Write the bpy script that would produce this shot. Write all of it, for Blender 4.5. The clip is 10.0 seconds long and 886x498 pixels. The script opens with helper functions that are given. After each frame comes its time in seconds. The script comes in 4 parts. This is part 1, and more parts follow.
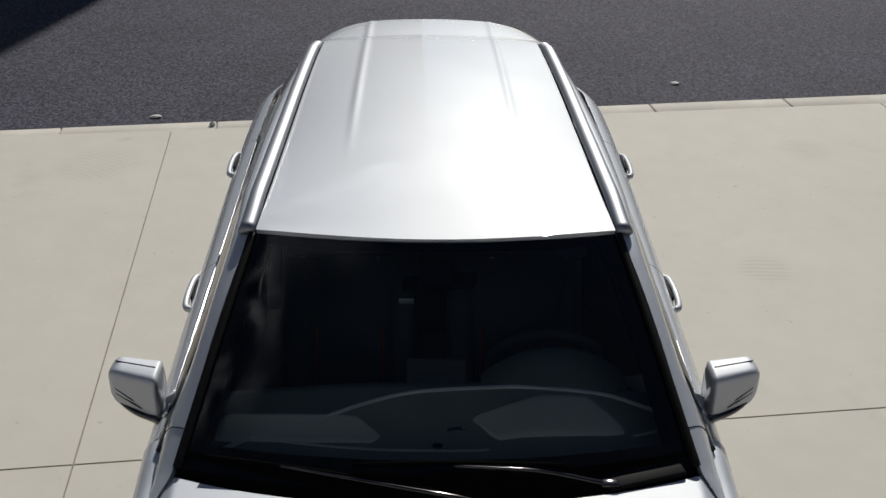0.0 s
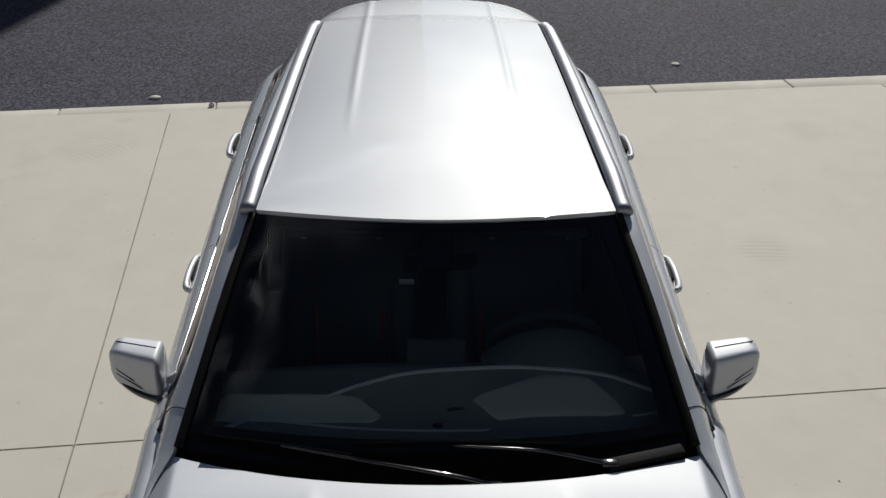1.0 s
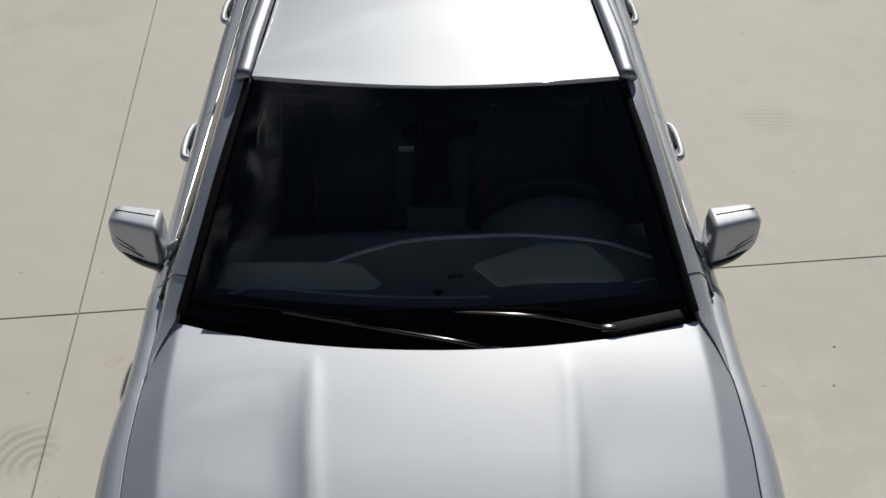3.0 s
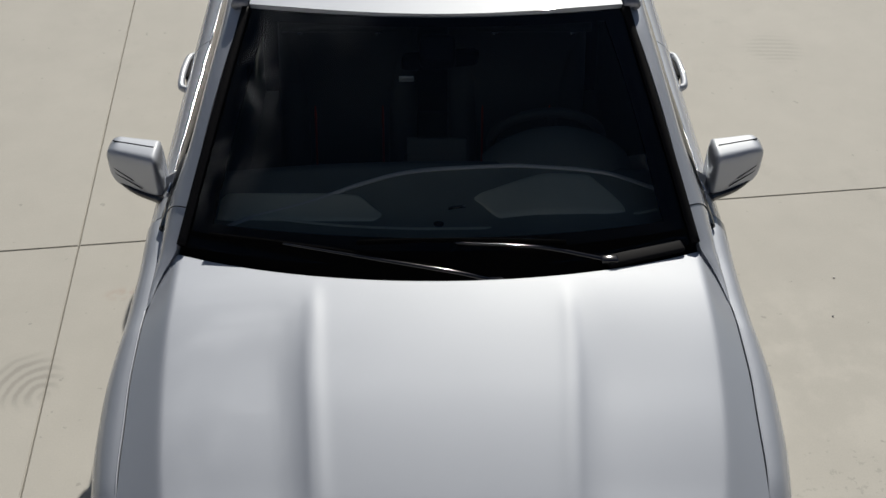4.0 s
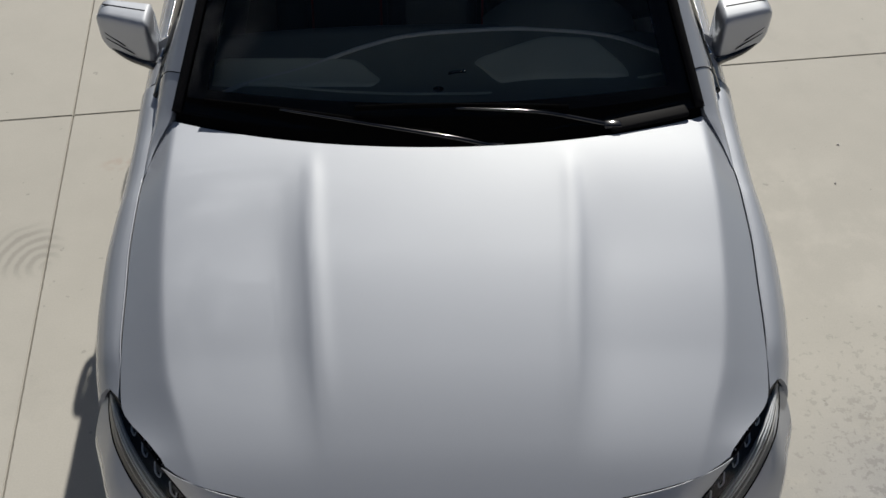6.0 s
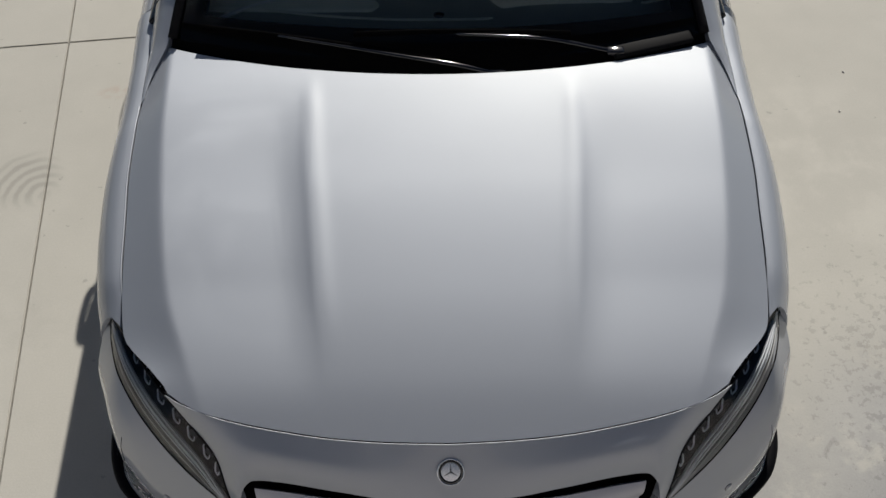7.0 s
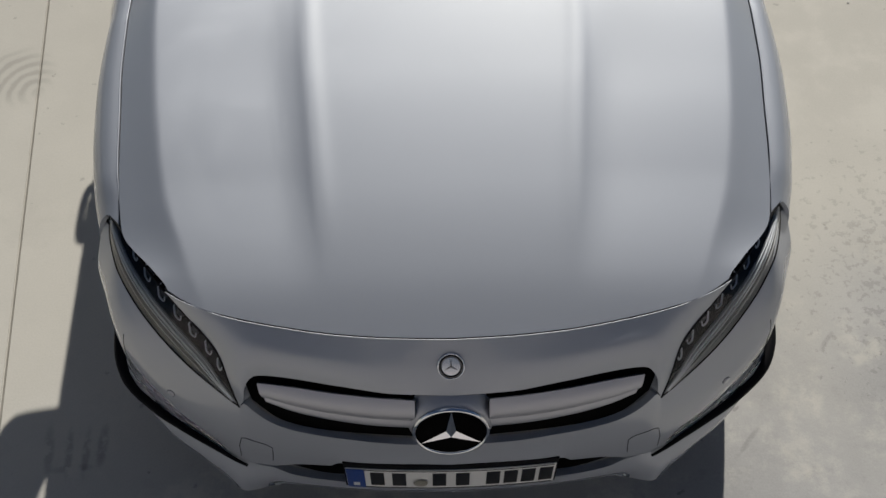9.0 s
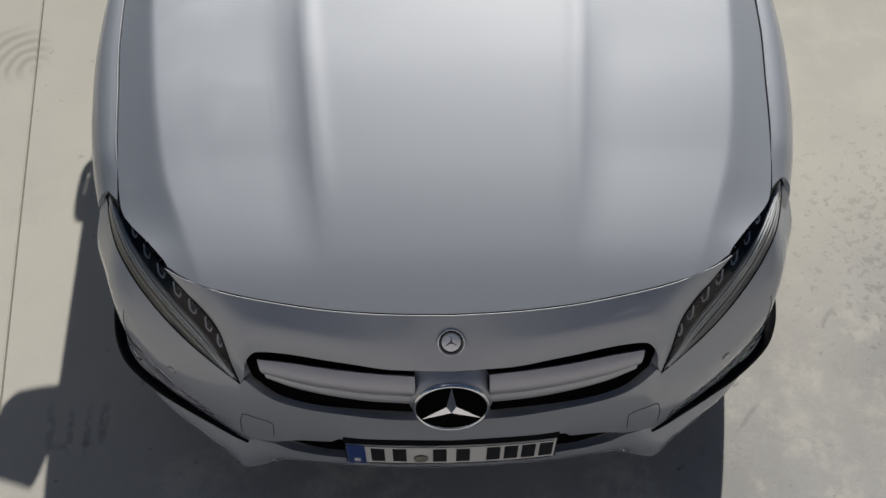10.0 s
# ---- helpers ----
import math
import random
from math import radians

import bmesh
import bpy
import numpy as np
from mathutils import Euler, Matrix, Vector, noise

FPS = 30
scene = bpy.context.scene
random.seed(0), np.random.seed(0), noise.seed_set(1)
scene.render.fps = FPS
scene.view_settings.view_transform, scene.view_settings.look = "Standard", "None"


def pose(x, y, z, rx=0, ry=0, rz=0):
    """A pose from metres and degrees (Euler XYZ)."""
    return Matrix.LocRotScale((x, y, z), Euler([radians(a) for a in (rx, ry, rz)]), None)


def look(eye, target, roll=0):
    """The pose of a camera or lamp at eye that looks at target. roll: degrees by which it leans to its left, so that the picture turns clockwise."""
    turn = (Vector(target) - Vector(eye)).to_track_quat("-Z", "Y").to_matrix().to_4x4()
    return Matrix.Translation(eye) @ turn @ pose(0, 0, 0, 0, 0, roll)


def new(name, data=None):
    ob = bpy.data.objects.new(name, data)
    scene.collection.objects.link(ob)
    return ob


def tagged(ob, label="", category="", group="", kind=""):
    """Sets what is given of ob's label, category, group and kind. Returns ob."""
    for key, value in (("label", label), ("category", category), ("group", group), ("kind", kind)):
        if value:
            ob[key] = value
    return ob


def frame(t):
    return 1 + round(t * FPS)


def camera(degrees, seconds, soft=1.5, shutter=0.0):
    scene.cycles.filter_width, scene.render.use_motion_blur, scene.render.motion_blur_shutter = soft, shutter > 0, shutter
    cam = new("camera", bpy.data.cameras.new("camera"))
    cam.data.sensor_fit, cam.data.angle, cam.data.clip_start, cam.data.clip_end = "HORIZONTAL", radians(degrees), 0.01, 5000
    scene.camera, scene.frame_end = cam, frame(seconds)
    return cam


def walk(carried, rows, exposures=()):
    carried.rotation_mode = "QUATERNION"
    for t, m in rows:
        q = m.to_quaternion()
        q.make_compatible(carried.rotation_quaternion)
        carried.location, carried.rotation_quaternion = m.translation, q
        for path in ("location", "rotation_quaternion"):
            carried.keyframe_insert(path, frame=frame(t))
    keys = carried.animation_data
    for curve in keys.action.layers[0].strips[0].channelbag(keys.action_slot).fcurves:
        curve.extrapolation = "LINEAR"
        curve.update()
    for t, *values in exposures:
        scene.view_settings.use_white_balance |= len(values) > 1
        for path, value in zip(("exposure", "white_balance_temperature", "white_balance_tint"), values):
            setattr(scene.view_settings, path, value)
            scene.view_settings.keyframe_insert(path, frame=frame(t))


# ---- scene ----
cam = camera(46.906, 10.0)
# seconds, eye, turn to the left, tilt, lean
PATH = [
    (0.0, -0.0564, -0.9201, 2.9424, -1.561, -28.917, 0.893),
    (0.5, -0.0577, -0.9210, 2.9412, -1.581, -29.228, 0.913),
    (1.0, -0.0586, -0.9198, 2.9374, -1.606, -29.938, 0.923),
    (1.5, -0.0587, -0.9173, 2.9317, -1.632, -31.765, 0.918),
    (2.0, -0.0589, -0.9136, 2.9252, -1.663, -33.643, 0.897),
    (2.5, -0.0580, -0.9095, 2.9164, -1.703, -35.285, 0.864),
    (4.0, -0.0576, -0.9046, 2.9025, -1.754, -40.843, 0.821),
    (4.5, -0.0577, -0.9010, 2.8936, -1.808, -42.556, 0.780),
    (5.0, -0.0593, -0.8988, 2.8879, -1.859, -44.335, 0.745),
    (5.5, -0.0596, -0.8992, 2.8785, -1.906, -46.035, 0.717),
    (7.0, -0.0591, -0.8950, 2.8611, -1.950, -51.863, 0.688),
    (7.5, -0.0591, -0.8937, 2.8559, -1.976, -53.528, 0.668),
    (8.0, -0.0582, -0.8926, 2.8496, -2.002, -55.104, 0.631),
    (8.5, -0.0579, -0.8927, 2.8453, -2.024, -56.329, 0.587),
    (9.0, -0.0579, -0.8911, 2.8411, -2.037, -57.491, 0.543),
    (9.5, -0.0577, -0.8933, 2.8373, -2.044, -58.179, 0.499),
    (10.0, -0.0577, -0.8938, 2.8337, -2.049, -58.681, 0.452),
]


def aim(x, y, z, yaw, pitch, roll):
    a, b = radians(yaw), radians(pitch)
    way = Vector((-math.sin(a) * math.cos(b), math.cos(a) * math.cos(b), math.sin(b)))
    return look((x, y, z), Vector((x, y, z)) + way, roll)


EXPOSURES = [(0.0, 0.05), (10.0, 0.05)]
walk(cam, [(r[0], aim(*r[1:])) for r in PATH], EXPOSURES)

# ---- sky and sun ----
SUN = Vector((0.316, 1.45, 1.03)).normalized()
world = bpy.data.worlds.new("world")
scene.world = world
world.use_nodes = True
wn, wl = world.node_tree.nodes, world.node_tree.links
background = wn["Background"]
sky = wn.new("ShaderNodeTexSky")
sky.sky_type, sky.sun_disc = "NISHITA", False
sky.sun_elevation = math.asin(SUN.z)
sky.sun_rotation = math.atan2(SUN.x, SUN.y)
sky.air_density, sky.dust_density, sky.ozone_density = 1.0, 0.5, 3.0
coord = wn.new("ShaderNodeTexCoord")
cloud = wn.new("ShaderNodeTexNoise")
cloud.inputs["Scale"].default_value, cloud.inputs["Detail"].default_value, cloud.inputs["Roughness"].default_value = 2.6, 8, 0.62
cloud_ramp = wn.new("ShaderNodeValToRGB")
cloud_ramp.color_ramp.elements[0].position, cloud_ramp.color_ramp.elements[1].position = 0.44, 0.70
cloud_mix = wn.new("ShaderNodeMix")
cloud_mix.data_type = "RGBA"
cloud_mix.inputs["B"].default_value = (8.8, 9.5, 10.6, 1)
wl.new(coord.outputs["Generated"], cloud.inputs["Vector"])
# more cloud low in the sky than overhead
slope = wn.new("ShaderNodeVectorMath")
slope.operation = "DOT_PRODUCT"
slope.inputs[1].default_value = (-0.05, -0.08, -0.24)
cover = wn.new("ShaderNodeMath")
wl.new(coord.outputs["Generated"], slope.inputs[0])
wl.new(slope.outputs["Value"], cover.inputs[0])
wl.new(cloud.outputs["Fac"], cover.inputs[1])
wl.new(cover.outputs[0], cloud_ramp.inputs["Fac"])
wl.new(cloud_ramp.outputs["Color"], cloud_mix.inputs["Factor"])
wl.new(sky.outputs["Color"], cloud_mix.inputs["A"])


def world_span(value, lo, hi, out0, out1):
    t = wn.new("ShaderNodeMapRange")
    t.interpolation_type = "SMOOTHSTEP"
    wl.new(value, t.inputs["Value"])
    for key, val in zip(("From Min", "From Max", "To Min", "To Max"), (lo, hi, out0, out1)):
        t.inputs[key].default_value = val
    return t.outputs["Result"]


def world_vector(op, value, fixed):
    t = wn.new("ShaderNodeVectorMath")
    t.operation = op
    wl.new(value, t.inputs[0])
    if fixed:
        t.inputs[1].default_value = fixed
    return t.outputs["Value" if op == "LENGTH" else "Vector"]


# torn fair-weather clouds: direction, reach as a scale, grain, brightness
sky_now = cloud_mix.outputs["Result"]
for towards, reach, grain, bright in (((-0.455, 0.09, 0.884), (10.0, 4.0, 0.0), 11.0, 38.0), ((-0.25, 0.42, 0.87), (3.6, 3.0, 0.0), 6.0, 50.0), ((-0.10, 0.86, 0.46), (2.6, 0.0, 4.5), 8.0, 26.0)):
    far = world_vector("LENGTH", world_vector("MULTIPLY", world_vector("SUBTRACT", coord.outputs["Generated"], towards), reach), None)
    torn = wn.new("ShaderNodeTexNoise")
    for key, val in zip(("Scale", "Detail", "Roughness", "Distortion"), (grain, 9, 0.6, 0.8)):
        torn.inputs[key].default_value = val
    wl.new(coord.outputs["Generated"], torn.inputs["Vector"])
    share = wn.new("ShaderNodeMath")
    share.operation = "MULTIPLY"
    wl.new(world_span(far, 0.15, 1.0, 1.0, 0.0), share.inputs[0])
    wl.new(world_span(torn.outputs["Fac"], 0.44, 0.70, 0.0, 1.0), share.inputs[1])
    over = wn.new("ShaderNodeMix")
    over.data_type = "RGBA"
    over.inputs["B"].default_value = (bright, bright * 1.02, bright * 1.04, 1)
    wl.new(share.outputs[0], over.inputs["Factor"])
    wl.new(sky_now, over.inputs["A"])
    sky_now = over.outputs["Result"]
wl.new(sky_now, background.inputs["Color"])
background.inputs["Strength"].default_value = 0.031
sun = new("sun", bpy.data.lights.new("sun", "SUN"))
sun.data.energy, sun.data.angle, sun.data.color = 4.8, radians(0.53), (1.0, 0.955, 0.875)
sun.matrix_world = look(SUN * 50, (0, 0, 0))

# ---- materials ----


def material(name, color, rough=0.5, metal=0.0, coat=0.0, grain=0.0, grain_scale=300.0, blotch=0.0, blotch_scale=6.0, bump=0.0, rough_var=0.0, alpha_tint=None):
    """A principled surface with colour that varies at two scales and a fine relief."""
    m = bpy.data.materials.new(name)
    m.use_nodes = True
    n, l = m.node_tree.nodes, m.node_tree.links
    b = n["Principled BSDF"]
    b.inputs["Roughness"].default_value, b.inputs["Metallic"].default_value = rough, metal
    b.inputs["Coat Weight"].default_value, b.inputs["Coat Roughness"].default_value = coat, 0.04
    tc = n.new("ShaderNodeTexCoord")
    fine = n.new("ShaderNodeTexNoise")
    fine.inputs["Scale"].default_value, fine.inputs["Detail"].default_value = grain_scale, 3
    wide = n.new("ShaderNodeTexNoise")
    wide.inputs["Scale"].default_value, wide.inputs["Detail"].default_value = blotch_scale, 5
    for t in (fine, wide):
        l.new(tc.outputs["Object"], t.inputs["Vector"])
    value = n.new("ShaderNodeMath")
    value.operation = "MULTIPLY_ADD"
    l.new(fine.outputs["Fac"], value.inputs[0])
    value.inputs[1].default_value, value.inputs[2].default_value = 2 * grain, 1 - grain - blotch
    value2 = n.new("ShaderNodeMath")
    value2.operation = "MULTIPLY_ADD"
    l.new(wide.outputs["Fac"], value2.inputs[0])
    value2.inputs[1].default_value = 2 * blotch
    l.new(value.outputs[0], value2.inputs[2])
    hsv = n.new("ShaderNodeHueSaturation")
    hsv.inputs["Color"].default_value = (*color, 1)
    l.new(value2.outputs[0], hsv.inputs["Value"])
    l.new(hsv.outputs["Color"], b.inputs["Base Color"])
    if rough_var:
        r = n.new("ShaderNodeMath")
        r.operation = "MULTIPLY_ADD"
        l.new(wide.outputs["Fac"], r.inputs[0])
        r.inputs[1].default_value, r.inputs[2].default_value = 2 * rough_var, rough - rough_var
        l.new(r.outputs[0], b.inputs["Roughness"])
    if bump:
        bp = n.new("ShaderNodeBump")
        bp.inputs["Strength"].default_value, bp.inputs["Distance"].default_value = 1.0, bump
        l.new(fine.outputs["Fac"], bp.inputs["Height"])
        l.new(bp.outputs["Normal"], b.inputs["Normal"])
    return m


def glass(name, tint, rough=0.0):
    """A thin pane: tinted see-through with a mirror sheen by Fresnel."""
    m = bpy.data.materials.new(name)
    m.use_nodes = True
    n, l = m.node_tree.nodes, m.node_tree.links
    n.remove(n["Principled BSDF"])
    tr, gl, mix, fr = n.new("ShaderNodeBsdfTransparent"), n.new("ShaderNodeBsdfGlossy"), n.new("ShaderNodeMixShader"), n.new("ShaderNodeFresnel")
    tr.inputs["Color"].default_value = (*tint, 1)
    gl.inputs["Roughness"].default_value, fr.inputs["IOR"].default_value = rough, 1.5
    l.new(fr.outputs[0], mix.inputs[0])
    l.new(tr.outputs[0], mix.inputs[1])
    l.new(gl.outputs[0], mix.inputs[2])
    l.new(mix.outputs[0], n["Material Output"].inputs["Surface"])
    return m




def metallic_paint():
    """Clear-coated silver: a broad cool flake layer with a narrower, warmer glance in it."""
    m = material("silver_paint", (0.468, 0.495, 0.550), 0.735, 0.92, 1.0, grain=0.05, grain_scale=1800, blotch=0.015, blotch_scale=4, rough_var=0.02)
    n, l = m.node_tree.nodes, m.node_tree.links
    broad = n["Principled BSDF"]
    glance = n.new("ShaderNodeBsdfPrincipled")
    glance.inputs["Base Color"].default_value = (0.56, 0.55, 0.47, 1)
    glance.inputs["Metallic"].default_value, glance.inputs["Roughness"].default_value = 1.0, 0.52
    for b in (broad, glance):
        b.inputs["Coat Weight"].default_value, b.inputs["Coat Roughness"].default_value = 1.0, 0.03
        b.inputs["Specular Tint"].default_value = (0.0, 0.0, 0.0, 1)
    mix = n.new("ShaderNodeMixShader")
    mix.inputs[0].default_value = 0.08
    l.new(broad.outputs[0], mix.inputs[1])
    l.new(glance.outputs[0], mix.inputs[2])
    l.new(mix.outputs[0], n["Material Output"].inputs["Surface"])
    return m


PAINT = metallic_paint()
CHROME = material("chrome", (0.82, 0.83, 0.85), 0.08, 1.0, grain=0.03, grain_scale=60)
ALU = material("brushed_aluminium", (0.62, 0.63, 0.66), 0.24, 1.0, grain=0.05, grain_scale=400, blotch=0.03)
RAIL = material("satin_rail", (0.25, 0.262, 0.295), 0.52, 1.0, grain=0.05, grain_scale=400, blotch=0.03)
SILVER = material("satin_silver", (0.46, 0.465, 0.50), 0.55, 0.8, 0.3, grain=0.04, grain_scale=900)
BLACK = material("black_plastic", (0.008, 0.008, 0.009), 0.60, grain=0.25, grain_scale=900, blotch=0.2, bump=0.0003)
BLACK.node_tree.nodes["Principled BSDF"].inputs["Specular IOR Level"].default_value = 0.05
GLOSS = material("gloss_black", (0.006, 0.006, 0.007), 0.12, coat=0.6, grain=0.1)
SATIN = material("satin_black", (0.006, 0.006, 0.007), 0.5, grain=0.2, grain_scale=700, blotch=0.2)
SATIN.node_tree.nodes["Principled BSDF"].inputs["Specular IOR Level"].default_value = 0.04
COWL = material("cowl_plastic", (0.010, 0.010, 0.011), 0.6, grain=0.2, grain_scale=800, blotch=0.2)
COWL.node_tree.nodes["Principled BSDF"].inputs["Specular IOR Level"].default_value = 0.05
DARK = material("cabin_black", (0.042, 0.048, 0.045), 0.7, grain=0.25, grain_scale=500, blotch=0.2, bump=0.0005)
DASH = material("dash_grey", (0.26, 0.27, 0.235), 0.55, grain=0.2, grain_scale=700, blotch=0.15, bump=0.0004)
HOODGREY = material("hood_grey", (0.105, 0.115, 0.108), 0.6, grain=0.2, grain_scale=700, blotch=0.15, bump=0.0004)
DASHBACK = material("dash_black", (0.15, 0.165, 0.155), 0.6, grain=0.2, grain_scale=700, blotch=0.15, bump=0.0004)
TRIM = material("dash_trim_grey", (0.66, 0.67, 0.57), 0.5, grain=0.1, grain_scale=500, blotch=0.1)
RED = material("red_stitching", (0.26, 0.02, 0.014), 0.6, grain=0.2, grain_scale=600)
VOID = material("matt_black_void", (0.004, 0.004, 0.004), 0.9, grain=0.2, grain_scale=200, blotch=0.2)
VOID.node_tree.nodes["Principled BSDF"].inputs["Specular IOR Level"].default_value = 0.0
RUBBER = material("tyre_rubber", (0.02, 0.02, 0.021), 0.75, grain=0.2, grain_scale=300, blotch=0.2, bump=0.001)
TAIL = material("red_lens", (0.35, 0.01, 0.01), 0.12, coat=1.0, grain=0.1, grain_scale=120)
WHITE = material("plate_white", (0.72, 0.72, 0.70), 0.35, grain=0.03, blotch=0.05, coat=0.3)
BLUE = material("plate_blue", (0.015, 0.05, 0.22), 0.35, grain=0.05, coat=0.3)
SEAL = material("seal_grey", (0.24, 0.23, 0.19), 0.45, grain=0.25, grain_scale=250, blotch=0.2)
INK = material("plate_black", (0.012, 0.012, 0.012), 0.4, grain=0.1)
GUIDE = material("pale_light_guide", (0.80, 0.82, 0.85), 0.25, coat=0.5, grain=0.05)
LAMPGREY = material("lamp_grey", (0.50, 0.505, 0.52), 0.4, 0.1, coat=0.5, grain=0.08, grain_scale=400)
SMOKE = material("smoked_lamp_grey", (0.10, 0.10, 0.105), 0.3, coat=0.8, grain=0.15, grain_scale=300)
CLEAR = glass("lamp_lens", (0.90, 0.92, 0.94))
SCREEN = glass("windscreen_glass", (0.98, 0.99, 0.95))
TINT = glass("tinted_glass", (0.07, 0.075, 0.075))
KERB = material("kerb_concrete", (0.44, 0.42, 0.38), 0.9, grain=0.15, grain_scale=120, blotch=0.2, blotch_scale=5, bump=0.002)
RENDERED = material("grey_render", (0.34, 0.325, 0.335), 0.9, grain=0.1, grain_scale=80, blotch=0.15, blotch_scale=0.8, bump=0.002)
STONE = material("pale_stone", (0.50, 0.49, 0.47), 0.9, grain=0.15, grain_scale=90, blotch=0.15, bump=0.002)


def asphalt():
    """Dark asphalt with separate lighter stones in it."""
    m = material("asphalt", (0.036, 0.036, 0.052), 0.9, grain=0.8, grain_scale=38, blotch=0.3, blotch_scale=0.9, bump=0.004)
    n, l = m.node_tree.nodes, m.node_tree.links
    tc = n.new("ShaderNodeTexCoord")
    n["Principled BSDF"].inputs["Specular IOR Level"].default_value = 0.2
    cells = n.new("ShaderNodeTexVoronoi")
    cells.inputs["Scale"].default_value = 60
    l.new(tc.outputs["Object"], cells.inputs["Vector"])
    ramp = n.new("ShaderNodeMapRange")
    l.new(cells.outputs["Color"], ramp.inputs["Value"])
    ramp.inputs["From Min"].default_value, ramp.inputs["From Max"].default_value = 0.1, 0.9
    ramp.inputs["To Min"].default_value, ramp.inputs["To Max"].default_value = 0.20, 1.95
    hsv = [k for k in n if k.bl_idname == "ShaderNodeHueSaturation"][0]
    old = hsv.inputs["Value"].links[0].from_socket
    mul = n.new("ShaderNodeMath")
    mul.operation = "MULTIPLY"
    l.new(old, mul.inputs[0])
    l.new(ramp.outputs["Result"], mul.inputs[1])
    l.new(mul.outputs[0], hsv.inputs["Value"])
    return m


def concrete():
    """Pale trowelled concrete with stains, a wet mottled patch, and rubber scuffs."""
    m = bpy.data.materials.new("pale_concrete")
    m.use_nodes = True
    n, l = m.node_tree.nodes, m.node_tree.links
    b = n["Principled BSDF"]
    b.inputs["Roughness"].default_value = 0.85
    geo = n.new("ShaderNodeNewGeometry")

    def noise_at(scale, detail, rough=0.5, vec=None):
        t = n.new("ShaderNodeTexNoise")
        t.inputs["Scale"].default_value, t.inputs["Detail"].default_value, t.inputs["Roughness"].default_value = scale, detail, rough
        l.new(vec or geo.outputs["Position"], t.inputs["Vector"])
        return t.outputs["Fac"]

    def math_node(op, a, b2, c=None):
        t = n.new("ShaderNodeMath")
        t.operation = op
        t.use_clamp = op == "MULTIPLY"
        for i, v in enumerate((a, b2, c)):
            if v is None:
                continue
            if isinstance(v, (int, float)):
                t.inputs[i].default_value = v
            else:
                l.new(v, t.inputs[i])
        return t.outputs[0]

    def span(v, lo, hi, out0=0.0, out1=1.0):
        t = n.new("ShaderNodeMapRange")
        t.interpolation_type = "SMOOTHSTEP"
        l.new(v, t.inputs["Value"])
        for k, val in zip(("From Min", "From Max", "To Min", "To Max"), (lo, hi, out0, out1)):
            t.inputs[k].default_value = val
        return t.outputs["Result"]

    def near(x, y, r0, r1):
        d = n.new("ShaderNodeVectorMath")
        d.operation = "DISTANCE"
        l.new(geo.outputs["Position"], d.inputs[0])
        d.inputs[1].default_value = (x, y, 0)
        return d.outputs["Value"], span(d.outputs["Value"], r0, r1, 1.0, 0.0)

    def stroke(x, y, angle, long, wide_by):
        """A soft straight mark on the ground."""
        at = n.new("ShaderNodeVectorMath")
        at.operation = "SUBTRACT"
        l.new(geo.outputs["Position"], at.inputs[0])
        at.inputs[1].default_value = (x, y, 0)
        turn = n.new("ShaderNodeVectorRotate")
        turn.rotation_type = "Z_AXIS"
        turn.inputs["Angle"].default_value = -radians(angle)
        l.new(at.outputs["Vector"], turn.inputs["Vector"])
        size = n.new("ShaderNodeVectorMath")
        size.operation = "MULTIPLY"
        size.inputs[1].default_value = (1 / long, 1 / wide_by, 0)
        l.new(turn.outputs["Vector"], size.inputs[0])
        far = n.new("ShaderNodeVectorMath")
        far.operation = "LENGTH"
        l.new(size.outputs["Vector"], far.inputs[0])
        return span(far.outputs["Value"], 0.35, 1.0, 1.0, 0.0)

    wide, mid, fine = noise_at(0.7, 4), noise_at(4.5, 6, 0.6), noise_at(160, 3)
    tone = math_node("MULTIPLY_ADD", wide, 0.16, 0.90)
    tone = math_node("ADD", tone, math_node("MULTIPLY_ADD", mid, 0.16, -0.08))
    tone = math_node("ADD", tone, math_node("MULTIPLY_ADD", fine, 0.14, -0.07))
    # dark specks and small drips
    specks = span(noise_at(19, 3), 0.70, 0.735)
    tone = math_node("SUBTRACT", tone, math_node("MULTIPLY", specks, 0.22))
    smears = span(noise_at(1.6, 8, 0.7), 0.55, 0.75)
    tone = math_node("SUBTRACT", tone, math_node("MULTIPLY", smears, 0.09))
    # damp mottling beside the bonnet: single blots that run together towards the nose
    _, patch = near(1.62, 0.80, 0.15, 0.85)
    edge_at = math_node("MULTIPLY_ADD", patch, -0.13, 0.640)
    blots = span(math_node("SUBTRACT", noise_at(30, 7, 0.66), edge_at), 0.0, 0.05)
    tone = math_node("SUBTRACT", tone, math_node("MULTIPLY", math_node("MULTIPLY", span(patch, 0.02, 0.3), blots), 0.14))
    # pale washed streaks
    _, wash = near(1.42, 1.75, 0.2, 0.6)
    tone = math_node("ADD", tone, math_node("MULTIPLY", math_node("MULTIPLY", wash, span(mid, 0.45, 0.65)), 0.07))
    # greyer trodden concrete and painted car shade before the nose, cream patches left in it
    _, worn_shade = near(0.35, -0.95, 1.0, 2.3)
    _, worn_b = near(1.75, 0.25, 0.3, 1.0)
    worn = math_node("MAXIMUM", worn_shade, worn_b)
    cream = math_node("MULTIPLY", span(noise_at(3.2, 8, 0.66), 0.47, 0.62), span(noise_at(14, 6, 0.7), 0.36, 0.58))
    tone = math_node("SUBTRACT", tone, math_node("MULTIPLY", math_node("MULTIPLY", worn, span(noise_at(2.2, 6, 0.6), 0.30, 0.62, 0.55, 1.0)), 0.37))
